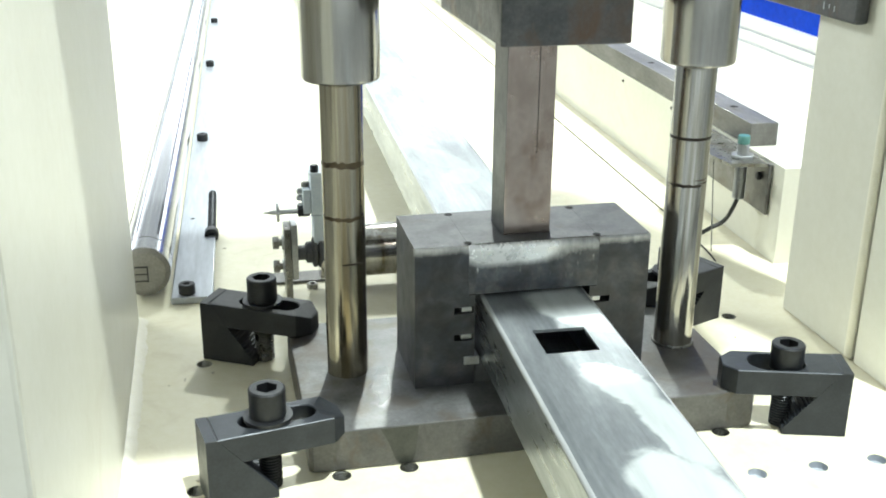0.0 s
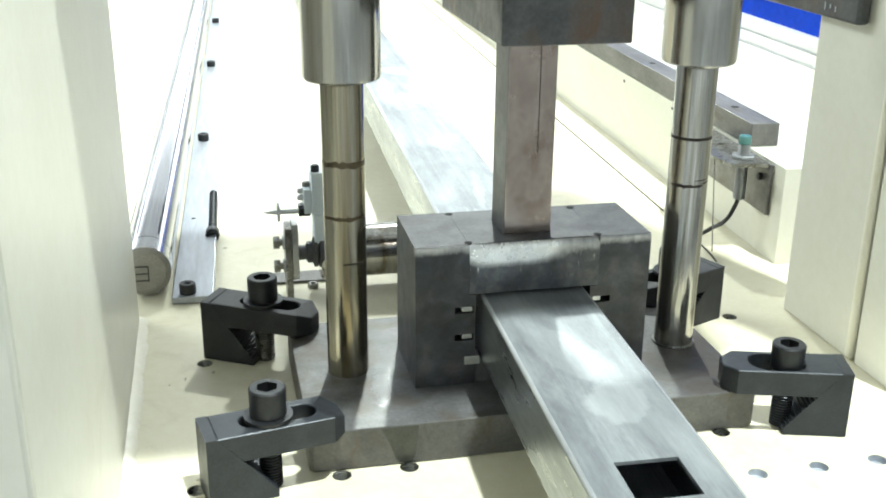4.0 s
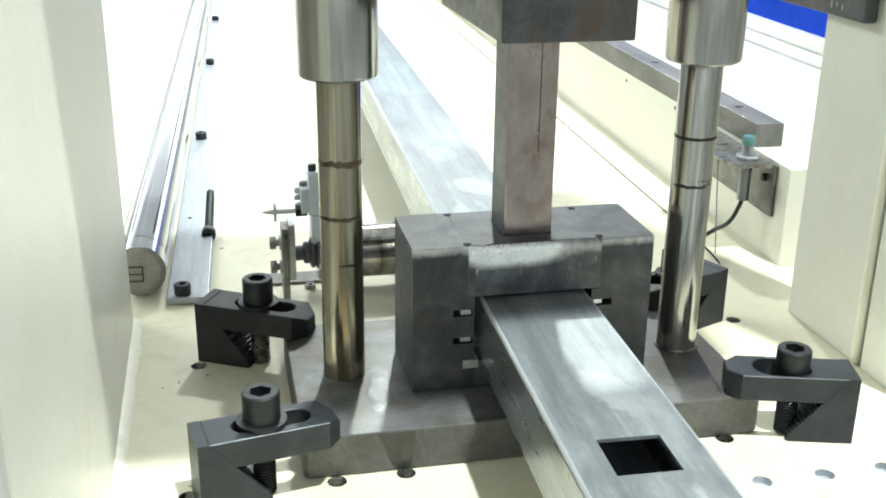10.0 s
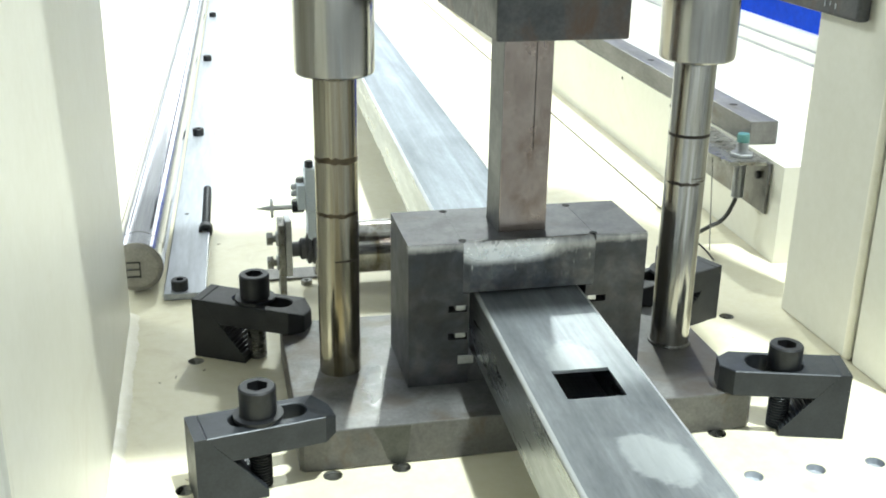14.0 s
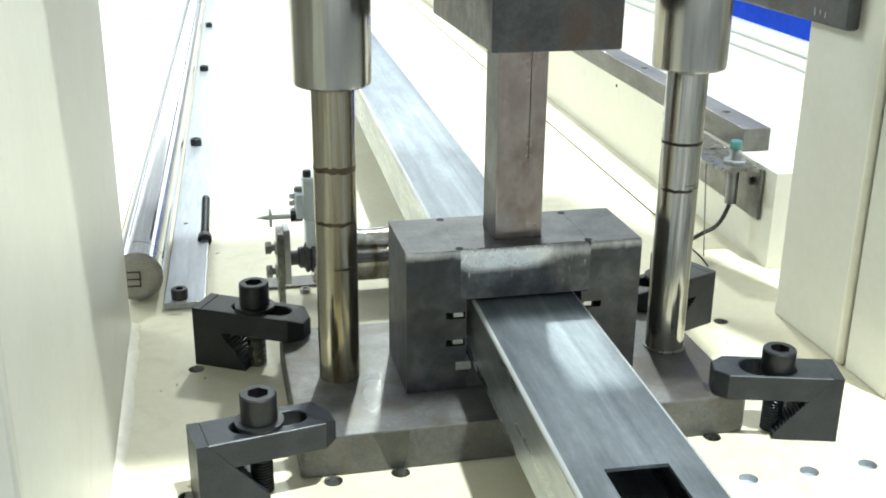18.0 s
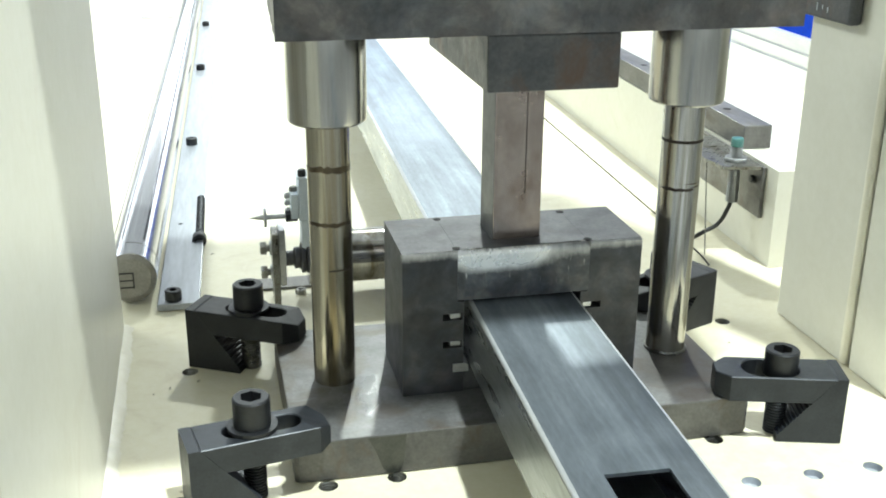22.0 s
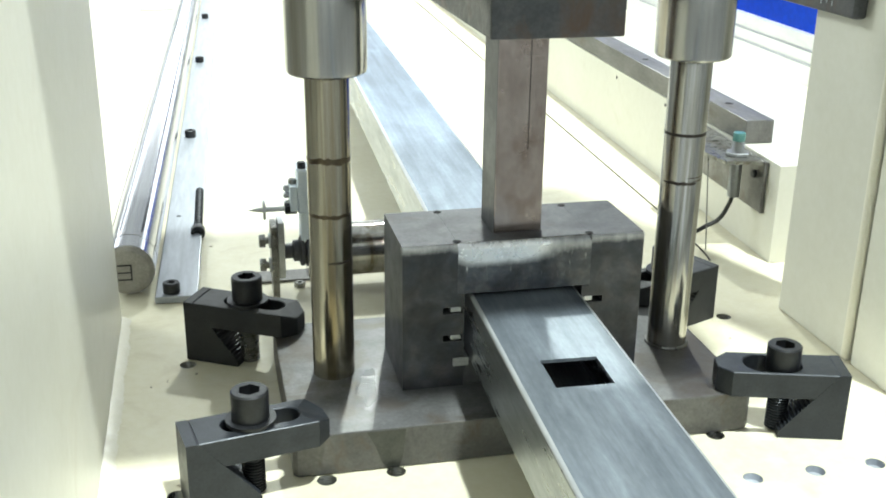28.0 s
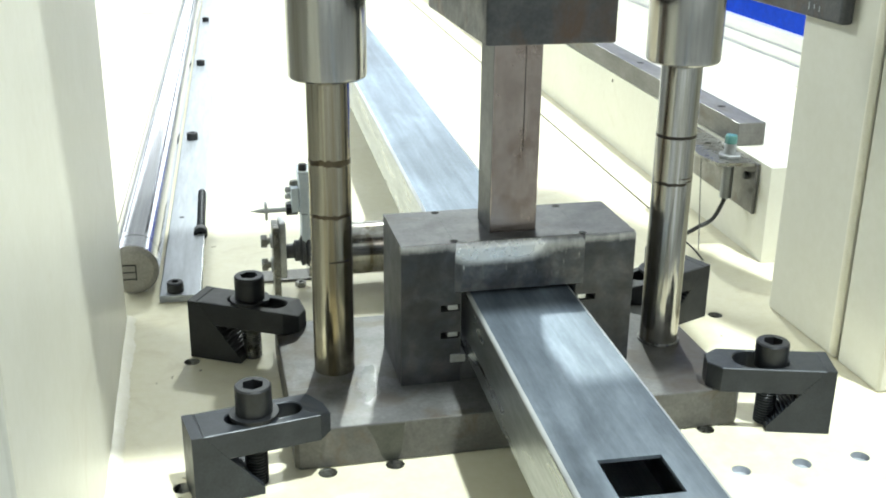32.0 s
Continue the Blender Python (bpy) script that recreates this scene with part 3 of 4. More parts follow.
def build_die_set():
    ob = thing("lower_die_set", pose(0, 0, 0), "dark steel die shoe with two guide posts on the machine table", "die set")
    bm = bmesh.new()
    out = [(-0.191, -0.0573), (0.177, -0.0573), (0.181, -0.0535), (0.181, 0.148), (-0.1945, 0.148), (-0.1945, -0.0535)]
    slab(bm, out, [], 0.0006, 0.0354)
    es = [e for e in bm.edges if abs(e.verts[0].co.z - e.verts[1].co.z) < 1e-6 and len(e.link_faces) == 2 and abs(e.link_faces[0].normal.z) + abs(e.link_faces[1].normal.z) < 1.5]
    bmesh.ops.bevel(bm, geom=es, offset=0.0012, segments=2, profile=0.5, affect="EDGES")
    face_up(part("base_plate", bm, SIDES, ob, "", 30), SHOE_TOP)
    # each post's marks: height, half height, the arc in degrees, stuff
    left_marks = ((0.2225, 0.0026, 150, 400, OILY), (0.1775, 0.0019, 190, 330, OILY), (0.1387, 0.0009, 255, 318, GROOVE))
    right_marks = ((0.2295, 0.0013, 0, 360, GROOVE), (0.1885, 0.0016, 190, 292, GROOVE), (0.1905, 0.0006, 280, 350, OILY), (0.1935, 0.0005, 262, 345, OILY))
    for px, marks, steel in ((-0.15, left_marks, OILED_POST), (0.1495, right_marks, POST)):
        prof = [(0, 0.03), (0.0173, 0.03), (0.0173, 0.329), (0.0155, 0.332), (0, 0.332)]
        post = turn_part("guide_post", prof, steel, ob, "polished oil-stained guide post", pose(px, 0.046, 0), 64)
        for z, h, a0, a1, stuff in marks:
            smudge(post, (px, 0.046), z, h, a0, a1, stuff)
        if px > 0:
            turn_part("post_seat", [(0.0174, 0.0356), (0.0192, 0.0356), (0.0192, 0.0366), (0.0186, 0.0372), (0.0174, 0.0372)], DULL_ZINC, post, "", pose(px, 0.046, 0), 48)
    # a greenish tongue below the left post, coloured in for the table hole's reflection
    bm = bmesh.new()
    slab(bm, [(-0.138, 0.034), (-0.132, 0.022), (-0.1265, 0.006), (-0.1225, 0.0012), (-0.1135, 0.0012), (-0.1105, 0.009), (-0.109, 0.022), (-0.108, 0.034)], [], -0.0577, -0.0572, XZ)
    part("hole_reflection", bm, HOLE_REFLECTION, ob, "greenish patch for the table hole's reflection on the plate's edge", 0)
    return ob


build_die_set()


def ease_edge(bm, top, r=0.0018):
    """Rounds the upper front edge."""
    es = [e for e in bm.edges if all(abs(v.co.y) < 1e-6 and abs(v.co.z - top) < 1e-6 for v in e.verts)]
    bmesh.ops.bevel(bm, geom=es, offset=r, segments=4, profile=0.5, affect="EDGES")


def build_die_block():
    ob = thing("die_block", pose(0, 0, 0.0354), "dark tool steel die block on the die shoe", "die block")
    d, top = 0.0845, 0.124
    lo = 0.0215  # opening floor above the shoe
    # cheeks with their shim slots and the opening's notch
    bm = bmesh.new()
    slab(bm, [(-0.1, 0), (-0.0495, 0), (-0.0495, 0.0175), (-0.0445, 0.0175), (-0.0445, 0.0225), (-0.0495, 0.0225), (-0.0495, 0.0808), (-0.0553, 0.0808), (-0.0553, top), (-0.1, top)],
         [[(-0.067, 0.0646), (-0.051, 0.0646), (-0.051, 0.0705), (-0.067, 0.0705)], [(-0.067, 0.0402), (-0.051, 0.0402), (-0.051, 0.0461), (-0.067, 0.0461)]], 0, d, XZ)
    ease_edge(bm, top)
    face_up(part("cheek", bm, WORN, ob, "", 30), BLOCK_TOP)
    bm = bmesh.new()
    slab(bm, [(0.049, 0), (0.1, 0), (0.1, top), (0.0553, top), (0.0553, 0.0808), (0.049, 0.0808)], [[(0.0515, 0.0655), (0.067, 0.0655), (0.067, 0.0712), (0.0515, 0.0712)]], 0, d, XZ)
    ease_edge(bm, top)
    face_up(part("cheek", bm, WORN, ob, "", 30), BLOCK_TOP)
    # bridge over the opening with the punch's shaft hole
    bm = bmesh.new()
    slab(bm, [(-0.05515, 0.0), (0.05515, 0.0), (0.05515, d), (-0.05515, d)], [[(-0.022, 0.0205), (0.019, 0.0205), (0.019, 0.0615), (-0.022, 0.0615)]], 0.0815, top)
    ease_edge(bm, top, 0.005)
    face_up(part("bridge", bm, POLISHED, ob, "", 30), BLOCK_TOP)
    box_part("opening_floor", (-0.0493, 0.0488, 0.001, d - 0.001, 0, lo), BLOCK, ob)
    for x, y in ((-0.0551, 0.0797), (0.0547, 0.0779), (0.0548, 0.0065), (-0.0551, 0.0065)):
        turn_part("dowel_hole", [(0.0034, top - 0.0004), (0.0034, top + 0.0003), (0, top + 0.0003)], HOLE_SHADE, ob, "", pose(x, y, 0), 12)
    for x0, z0, s in ((-0.0605, 0.0650, 0.009), (-0.0605, 0.0406, 0.009), (0.0515, 0.0661, 0.008)):
        box_part("shim", (x0, x0 + s, 0.002, 0.03, z0, z0 + 0.0045), ZINC, ob, "bright shim", 0.0008)
    # a dark block just proud of the cheek stands for the slot's shade
    box_part("side_slot", (0.0985, 0.1004, 0.02, 0.032, 0.052, 0.066), GROOVE, ob, "dark patch for a shaded slot in the cheek", 0)
    box_part("wear_strip", (-0.0585, -0.0455, -0.0015, 0.05, 0.0185, 0.0258), ZINC, ob, "bright wear strip", 0.0005)
    return ob


build_die_block()


# ---------------------------------------------------------------- clamps
def hex_socket_head(name, parent, r, h, r_in, depth, m, sub=""):
    bm = bmesh.new()
    lathe(bm, [(0, 0), (r - 0.0006, 0), (r, 0.0006), (r, h - 0.0012)], None, 36)
    n = 36
    slab(bm, ring_loop(0, 0, r - 0.0011, n), [ring_loop(0, 0, r_in, 6)], h - depth, h)
    ring = [(r, h - 0.0012), (r - 0.0011, h)]
    lathe(bm, ring, None, n)
    lathe(bm, [(r_in * 0.98, h - depth), (0, h - depth)], None, 6)
    bmesh.ops.transform(bm, matrix=m, verts=bm.verts)
    return part(name, bm, BLACK, parent, sub, 30)


def thread_profile(r, z0, z1, pitch):
    prof, z = [(0, z0), (r - 0.001, z0)], z0
    while z < z1 - pitch:
        prof += [(r, z + pitch * 0.35), (r, z + pitch * 0.5), (r - 0.0011, z + pitch * 0.85)]
        z += pitch
    return prof + [(r - 0.001, z1), (0, z1)]


def build_clamp(heel, angle, bolt, label, length=0.1, width=0.038, sunk=0.0, steel=CLAMP, stud=BLACK):
    """heel: the middle of the strap's back end; bolt: along the strap from the heel."""
    ob = thing("step_clamp", pose(heel[0], heel[1], 0, 0, 0, angle), label, "clamp", "clamps holding the die shoe")
    z0, z1, w, c = 0.0358, 0.0582, width / 2, 0.011
    bm = bmesh.new()
    out = [(0, -w), (length - c, -w), (length, -w + c), (length, w - c), (length - c, w), (0, w)]
    s0, s1, r = (bolt - 0.012, bolt + 0.026, 0.0105) if not sunk else (bolt + 0.0005, bolt + 0.016, 0.016)
    slot = [(s0 + r * math.cos(a), r * math.sin(a)) for a in np.linspace(math.pi / 2, 3 * math.pi / 2, 10)] + [(s1 + r * math.cos(a), r * math.sin(a)) for a in np.linspace(-math.pi / 2, math.pi / 2, 10)]
    slab(bm, out, [slot], z0, z1)
    for v in bm.verts:
        if v.co.x > length - 0.002 and v.co.z > 0.05:  # the nose slopes down
            v.co.z -= 0.0005 if sunk else 0.006
        elif v.co.x < 1e-6 and v.co.z < 0.05:  # the heel is cut to the step block's slope
            v.co.x = 0.0192
        elif v.co.x < 1e-6:
            v.co.x = 0.0008
    es = [e for e in bm.edges if len(e.link_faces) == 2 and e.calc_face_angle(0) > 0.6]
    bmesh.ops.bevel(bm, geom=es, offset=0.0008, segments=1, affect="EDGES")
    part("strap", bm, steel, ob, "", 25)
    # lower step block: upright outer face, toothed slope
    bm = bmesh.new()
    prof = [(-0.008, 0.0004), (0.044, 0.0004)]
    steps = 19
    for i in range(steps):
        a, b = 0.044 - 0.044 * i / steps, 0.044 - 0.044 * (i + 1) / steps
        za, zb = 0.004 + 0.0535 * i / steps, 0.004 + 0.0535 * (i + 1) / steps
        prof += [(a, za + (zb - za) * 0.95), (b + 0.0006, zb)]
    prof += [(0.0, 0.0582), (-0.008, 0.0582)]
    slab(bm, prof, [], -w, w, XZ)
    part("step_block", bm, steel, ob, "toothed triangular step block", 20)
    if not sunk:
        turn_part("washer", [(0.0098, 0.0584), (0.0185, 0.0584), (0.0185, 0.0612), (0.0098, 0.0614)], BLACK, ob, "", pose(bolt, 0, 0), 32)
    hex_socket_head("cap_screw", ob, 0.0138, 0.0225, 0.0085, 0.016, pose(bolt, 0, 0.0612 - sunk, 0, 0, 13), "black socket head cap screw")
    turn_part("threaded_stud", thread_profile(0.0087, 0.0003, 0.06, 0.0025), stud, ob, "", pose(bolt, 0, 0), 24)
    if sunk:
        turn_part("socket_dirt", [(0.0072, 0.0665), (0, 0.0658)], OILY, ob, "brown oily dirt in the screw's socket", pose(bolt, 0, 0), 16)
    return ob


build_clamp((-0.2665, -0.0735), 11.0, 0.043, "blued steel step clamp with a washered bolt on the die shoe")
build_clamp((-0.257, 0.177), -29.0, 0.0475, "black steel step clamp angled across the die shoe's corner", steel=DARK_CLAMP, stud=DULL_ZINC)
build_clamp((0.2459, -0.0685), 164.0, 0.0423, "blued steel step clamp beside a row of table holes", 0.0963, 0.038, 0.008, stud=CLAMP)
build_clamp((0.238, 0.171), 203.0, 0.05, "black steel step clamp half hidden behind a guide post", steel=DARK_CLAMP)


# ---------------------------------------------------------------- the moving upper die set
def build_upper():
    """Built for the raised position; z counts from the bushings' lower ends."""
    ob = thing("upper_die_set", pose(0, 0, RAISED), "dark steel upper die plate with guide bushings and a punch", "die set")
    bm = bmesh.new()
    rnd = random.Random(11)
    out = [(x + rnd.uniform(-0.0006, 0.0006), -0.0573 + rnd.uniform(-0.0005, 0.0005)) for x in np.linspace(-0.194, 0.1885, 34)]
    out += [(0.1885 + rnd.uniform(-0.0004, 0.0004), y) for y in np.linspace(-0.045, 0.148, 12)]
    out += [(-0.194 + 0.008 * (y + 0.0573) / 0.205 + rnd.uniform(-0.0006, 0.0006), y) for y in np.linspace(0.148, -0.045, 14)]
    slab(bm, out, [ring_loop(-0.15, 0.046, 0.028, 40), ring_loop(0.1495, 0.046, 0.028, 40)], 0.0755, 0.112)
    es = [e for e in bm.edges if len(e.link_faces) == 2 and e.calc_face_angle(0) > 1.2]
    bmesh.ops.bevel(bm, geom=es, offset=0.0014, segments=2, affect="EDGES")
    face_up(part("upper_plate", bm, SCUFFED, ob, "scaled and scratched steel plate", 30), BRIGHT_TOP)
    for px, low in ((-0.15, -0.0035), (0.1495, 0.0)):
        turn_part("guide_bushing", [(0.0178, low), (0.0292, low), (0.0308, low + 0.0015), (0.0312, low + 0.004), (0.0312, 0.0752), (0.0272, 0.0754), (0.0272, 0.0768), (0.0262, 0.1), (0.0225, 0.1035), (0.0178, 0.1035), (0.0178, low)], BUSH, ob, "turned steel guide bushing", pose(px, 0.046, 0), 48)
    box_part("punch_holder", (-0.0490, 0.0485, -0.056, 0.143, 0.0352, 0.0753), PLATE, ob, "rust-tinged punch holder block", 0.0015)
    bm = bmesh.new()
    add_box(bm, -0.0215, 0.0185, 0.021, 0.061, -0.163, 0.0372, 0.0008)
    punch = part("punch", bm, PUNCH, ob, "square bronze-tinted punch")
    punch.data.materials.append(BLOCK)  # its left flank takes the dark block steel
    for p in punch.data.polygons:
        if p.normal.x < -0.9:
            p.material_index = 1
    box_part("scribed_line", (0.0043, 0.0049, 0.0207, 0.0215, -0.065, 0.037), GROOVE, punch, "dark scribed line", 0)
    box_part("ram_block", (-0.0555, 0.0725, 0.04, 0.14, 0.1124, 0.55), GUIDE, ob, "dark ram block", 0.002)
    for x, y in ((0.035, 0.0), (0.05, 0.002)):
        turn_part("cap_screw", [(0.003, 0.1122), (0.0052, 0.1122), (0.0052, 0.1148), (0.003, 0.1148), (0.003, 0.113), (0, 0.113)], ZINC, ob, "", pose(x, y, 0), 20)
    turn_part("drilled_hole", [(0.0055, 0.0757), (0.0055, 0.0748), (0, 0.0748)], HOLE_SHADE, ob, "", pose(-0.085, -0.05, 0), 16)
    return ob


RAISED = 0.2925
upper = build_upper()

# ---------------------------------------------------------------- the tube
HOLES = [-0.4293, -0.0913, 0.2467, 0.5847, 0.9227, 1.5682, 1.9062, 2.2442, 2.5822, 2.9202, 3.2582]


def build_tube():
    tz, bz, w = 0.1138, 0.0569, 0.0448
    ob = thing("steel_tube", pose(0.0006, 0, 0, 0, 0, -math.degrees(BED)), "rectangular galvanised steel tube with punched square holes", "steel tube")
    t = 0.0025
    y0, y1 = -0.75, 5.6
    # top wall with the square holes
    bm = bmesh.new()
    xs = (-w + 0.003, -0.0205, 0.0205, w - 0.003)
    ys = [y0] + [v for u in HOLES for v in (u - 0.0205, u + 0.0205)] + [y1]
    top, low = [[[bm.verts.new((x, y, z)) for x in xs] for y in ys] for z in (tz, tz - t)]
    for j in range(len(ys) - 1):
        for i in range(3):
            if i == 1 and j % 2 == 1:  # a hole: its four cut faces
                for p, q in (((j, 1), (j, 2)), ((j, 2), (j + 1, 2)), ((j + 1, 2), (j + 1, 1)), ((j + 1, 1), (j, 1))):
                    bm.faces.new((top[p[0]][p[1]], low[p[0]][p[1]], low[q[0]][q[1]], top[q[0]][q[1]]))
                continue
            bm.faces.new((top[j][i], top[j][i + 1], top[j + 1][i + 1], top[j + 1][i]))
            bm.faces.new((low[j][i], low[j + 1][i], low[j + 1][i + 1], low[j][i + 1]))
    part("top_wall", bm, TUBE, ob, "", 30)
    # sides, floor and rounded corners as one bent sheet
    bm = bmesh.new()
    outer, inner = [], []
    for cx, cz, a0 in ((w - 0.003, tz - 0.003, 90), (w - 0.003, bz + 0.003, 0), (-w + 0.003, bz + 0.003, -90), (-w + 0.003, tz - 0.003, -180)):
        for k in range(6):
            a = radians(a0 - 18 * k)
            outer.append((cx + 0.003 * math.cos(a), cz + 0.003 * math.sin(a)))
            inner.append((cx + 0.0005 * math.cos(a), cz + 0.0005 * math.sin(a)))
    ring = outer + inner[::-1]
    ends = [[bm.verts.new((x, y, z)) for x, z in ring] for y in (y0, y1)]
    n = len(ring)
    for k in range(n):
        bm.faces.new((ends[0][k], ends[0][(k + 1) % n], ends[1][(k + 1) % n], ends[1][k]))
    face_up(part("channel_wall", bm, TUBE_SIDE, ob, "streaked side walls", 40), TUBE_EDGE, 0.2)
    slugs = []
    for u in HOLES[2:]:
        slugs.append(box_part("slug", (-0.0205, 0.0205, u - 0.0205, u + 0.0205, tz - t, tz), TUBE, ob, "", 0.0))
    return ob, slugs


tube, slugs = build_tube()


# ---------------------------------------------------------------- the feed bed behind the die
def build_rail():
    ob = thing("round_rail", bed(-0.3425, 0.325), "polished round steel rail lying along the bed", "linear rail")
    r, L = 0.0275, 5.4
    turn_part("shaft", [(0, 0), (r - 0.001, 0), (r, 0.001), (r, L), (0, L)], RAIL, ob, "", pose(0, 0, 0.031, -90, 0, 0), 48)
    turn_part("end_cap", [(0, -0.003), (r * 0.8, -0.0025), (r * 0.985, -0.0002), (0, 0.0)], CAP, ob, "dull taupe end cap", pose(0, 0, 0.031, -90, 0, 0), 40)
    # black bars draw the dark reflection on the rail's end
    for k, (a, b) in enumerate(((-0.008, 0.008), (-0.008, -0.0045))):
        box_part("end_reflection", (-0.012, 0.004, -0.0036, -0.0028, 0.029 + a - 0.0005, 0.029 + a + 0.0008) if k == 0 else (-0.012, -0.0108, -0.0036, -0.0028, 0.02, 0.037), BLACK, ob, "", 0)
    box_part("end_reflection", (0.003, 0.0042, -0.0036, -0.0028, 0.02, 0.037), BLACK, ob, "", 0)
    box_part("end_reflection", (-0.012, 0.004, -0.0036, -0.0028, 0.0365, 0.0378), BLACK, ob, "", 0)
    box_part("end_reflection", (-0.012, 0.004, -0.0036, -0.0028, 0.0285, 0.0296), BLACK, ob, "", 0)
    turn_part("end_seam", [(r - 0.0004, 0.034), (r + 0.0002, 0.0342), (r + 0.0002, 0.0352), (r - 0.0004, 0.0354)], GROOVE, ob, "thin dark seam", pose(0, 0, 0.031, -90, 0, 0), 40)
    for a, wide in ((150, 0.0016), (112, 0.0007), (62, 0.0012)):
        gx, gz = 0.0274 * math.cos(radians(a)), 0.031 + 0.0274 * math.sin(radians(a))
        box_part("rail_line", (-wide, wide, 0.05, 5.3, -0.0003, 0.0003), SEAM, ob, "dark lengthwise line", 0, Matrix.Translation((gx, 0, gz)) @ Matrix.Rotation(radians(90 - a), 4, "Y"))
    box_part("rail_foot", (-0.012, 0.012, 0.012, L, 0.0, 0.006), ALU, ob, "", 0.001)
    bar = thing("mounting_bar", bed(-0.3035, 0.30), "flat aluminium mounting bar with black cap screws", "mounting bar")
    box_part("bar", (-0.012, 0.0315, 0, 5.4, 0.0004, 0.008), BAR, bar, "", 0.001)
    for y in (0.012, 0.654, 1.282, 1.893, 2.52, 3.15):
        hex_socket_head("cap_screw", bar, 0.0088, 0.0115, 0.0046, 0.006, pose(0.0045, y, 0.008), "black socket head cap screw")
    turn_part("drilled_hole", [(0.003, 0.0082), (0.0026, 0.0083), (0, 0.0083)], HOLE_SHADE, bar, "", pose(0.002, 0.26, 0), 14)
    b = thing("loose_bolt", bed(-0.2765, 0.502, 0.0088, 0.6), "black socket head bolt lying on the bed", "bolt")
    hex_socket_head("bolt_head", b, 0.0085, 0.014, 0.0045, 0.006, pose(0, 0.0, 0, 90, 0, 0))
    turn_part("bolt_shank", thread_profile(0.0052, 0.0, 0.16, 0.0018), BLACK, b, "", pose(0, 0, 0, -90, 0, 0), 16)
    a = thing("anchor_bolt", pose(1.02, 2.28, 0), "small dark bolt head on the bed", "bolt")
    turn_part("bolt_head", [(0, 0.011), (0.012, 0.011), (0.0135, 0.0095), (0.0135, 0.0022), (0, 0.0022)], BLACK, a, "", None, 6)
    turn_part("bolt_washer", [(0, 0.0021), (0.019, 0.0021), (0.019, 0.0003), (0, 0.0003)], DULL_ZINC, a, "", None, 20)
    tagged(box_part("steel_offcut", (-0.045, 0.045, -0.02, 0.02, 0.0, 0.006), ALU, None, "", 0.001, pose(-0.356, 2.43, 0)), "small flat steel offcut on the bed", "offcut")


build_rail()


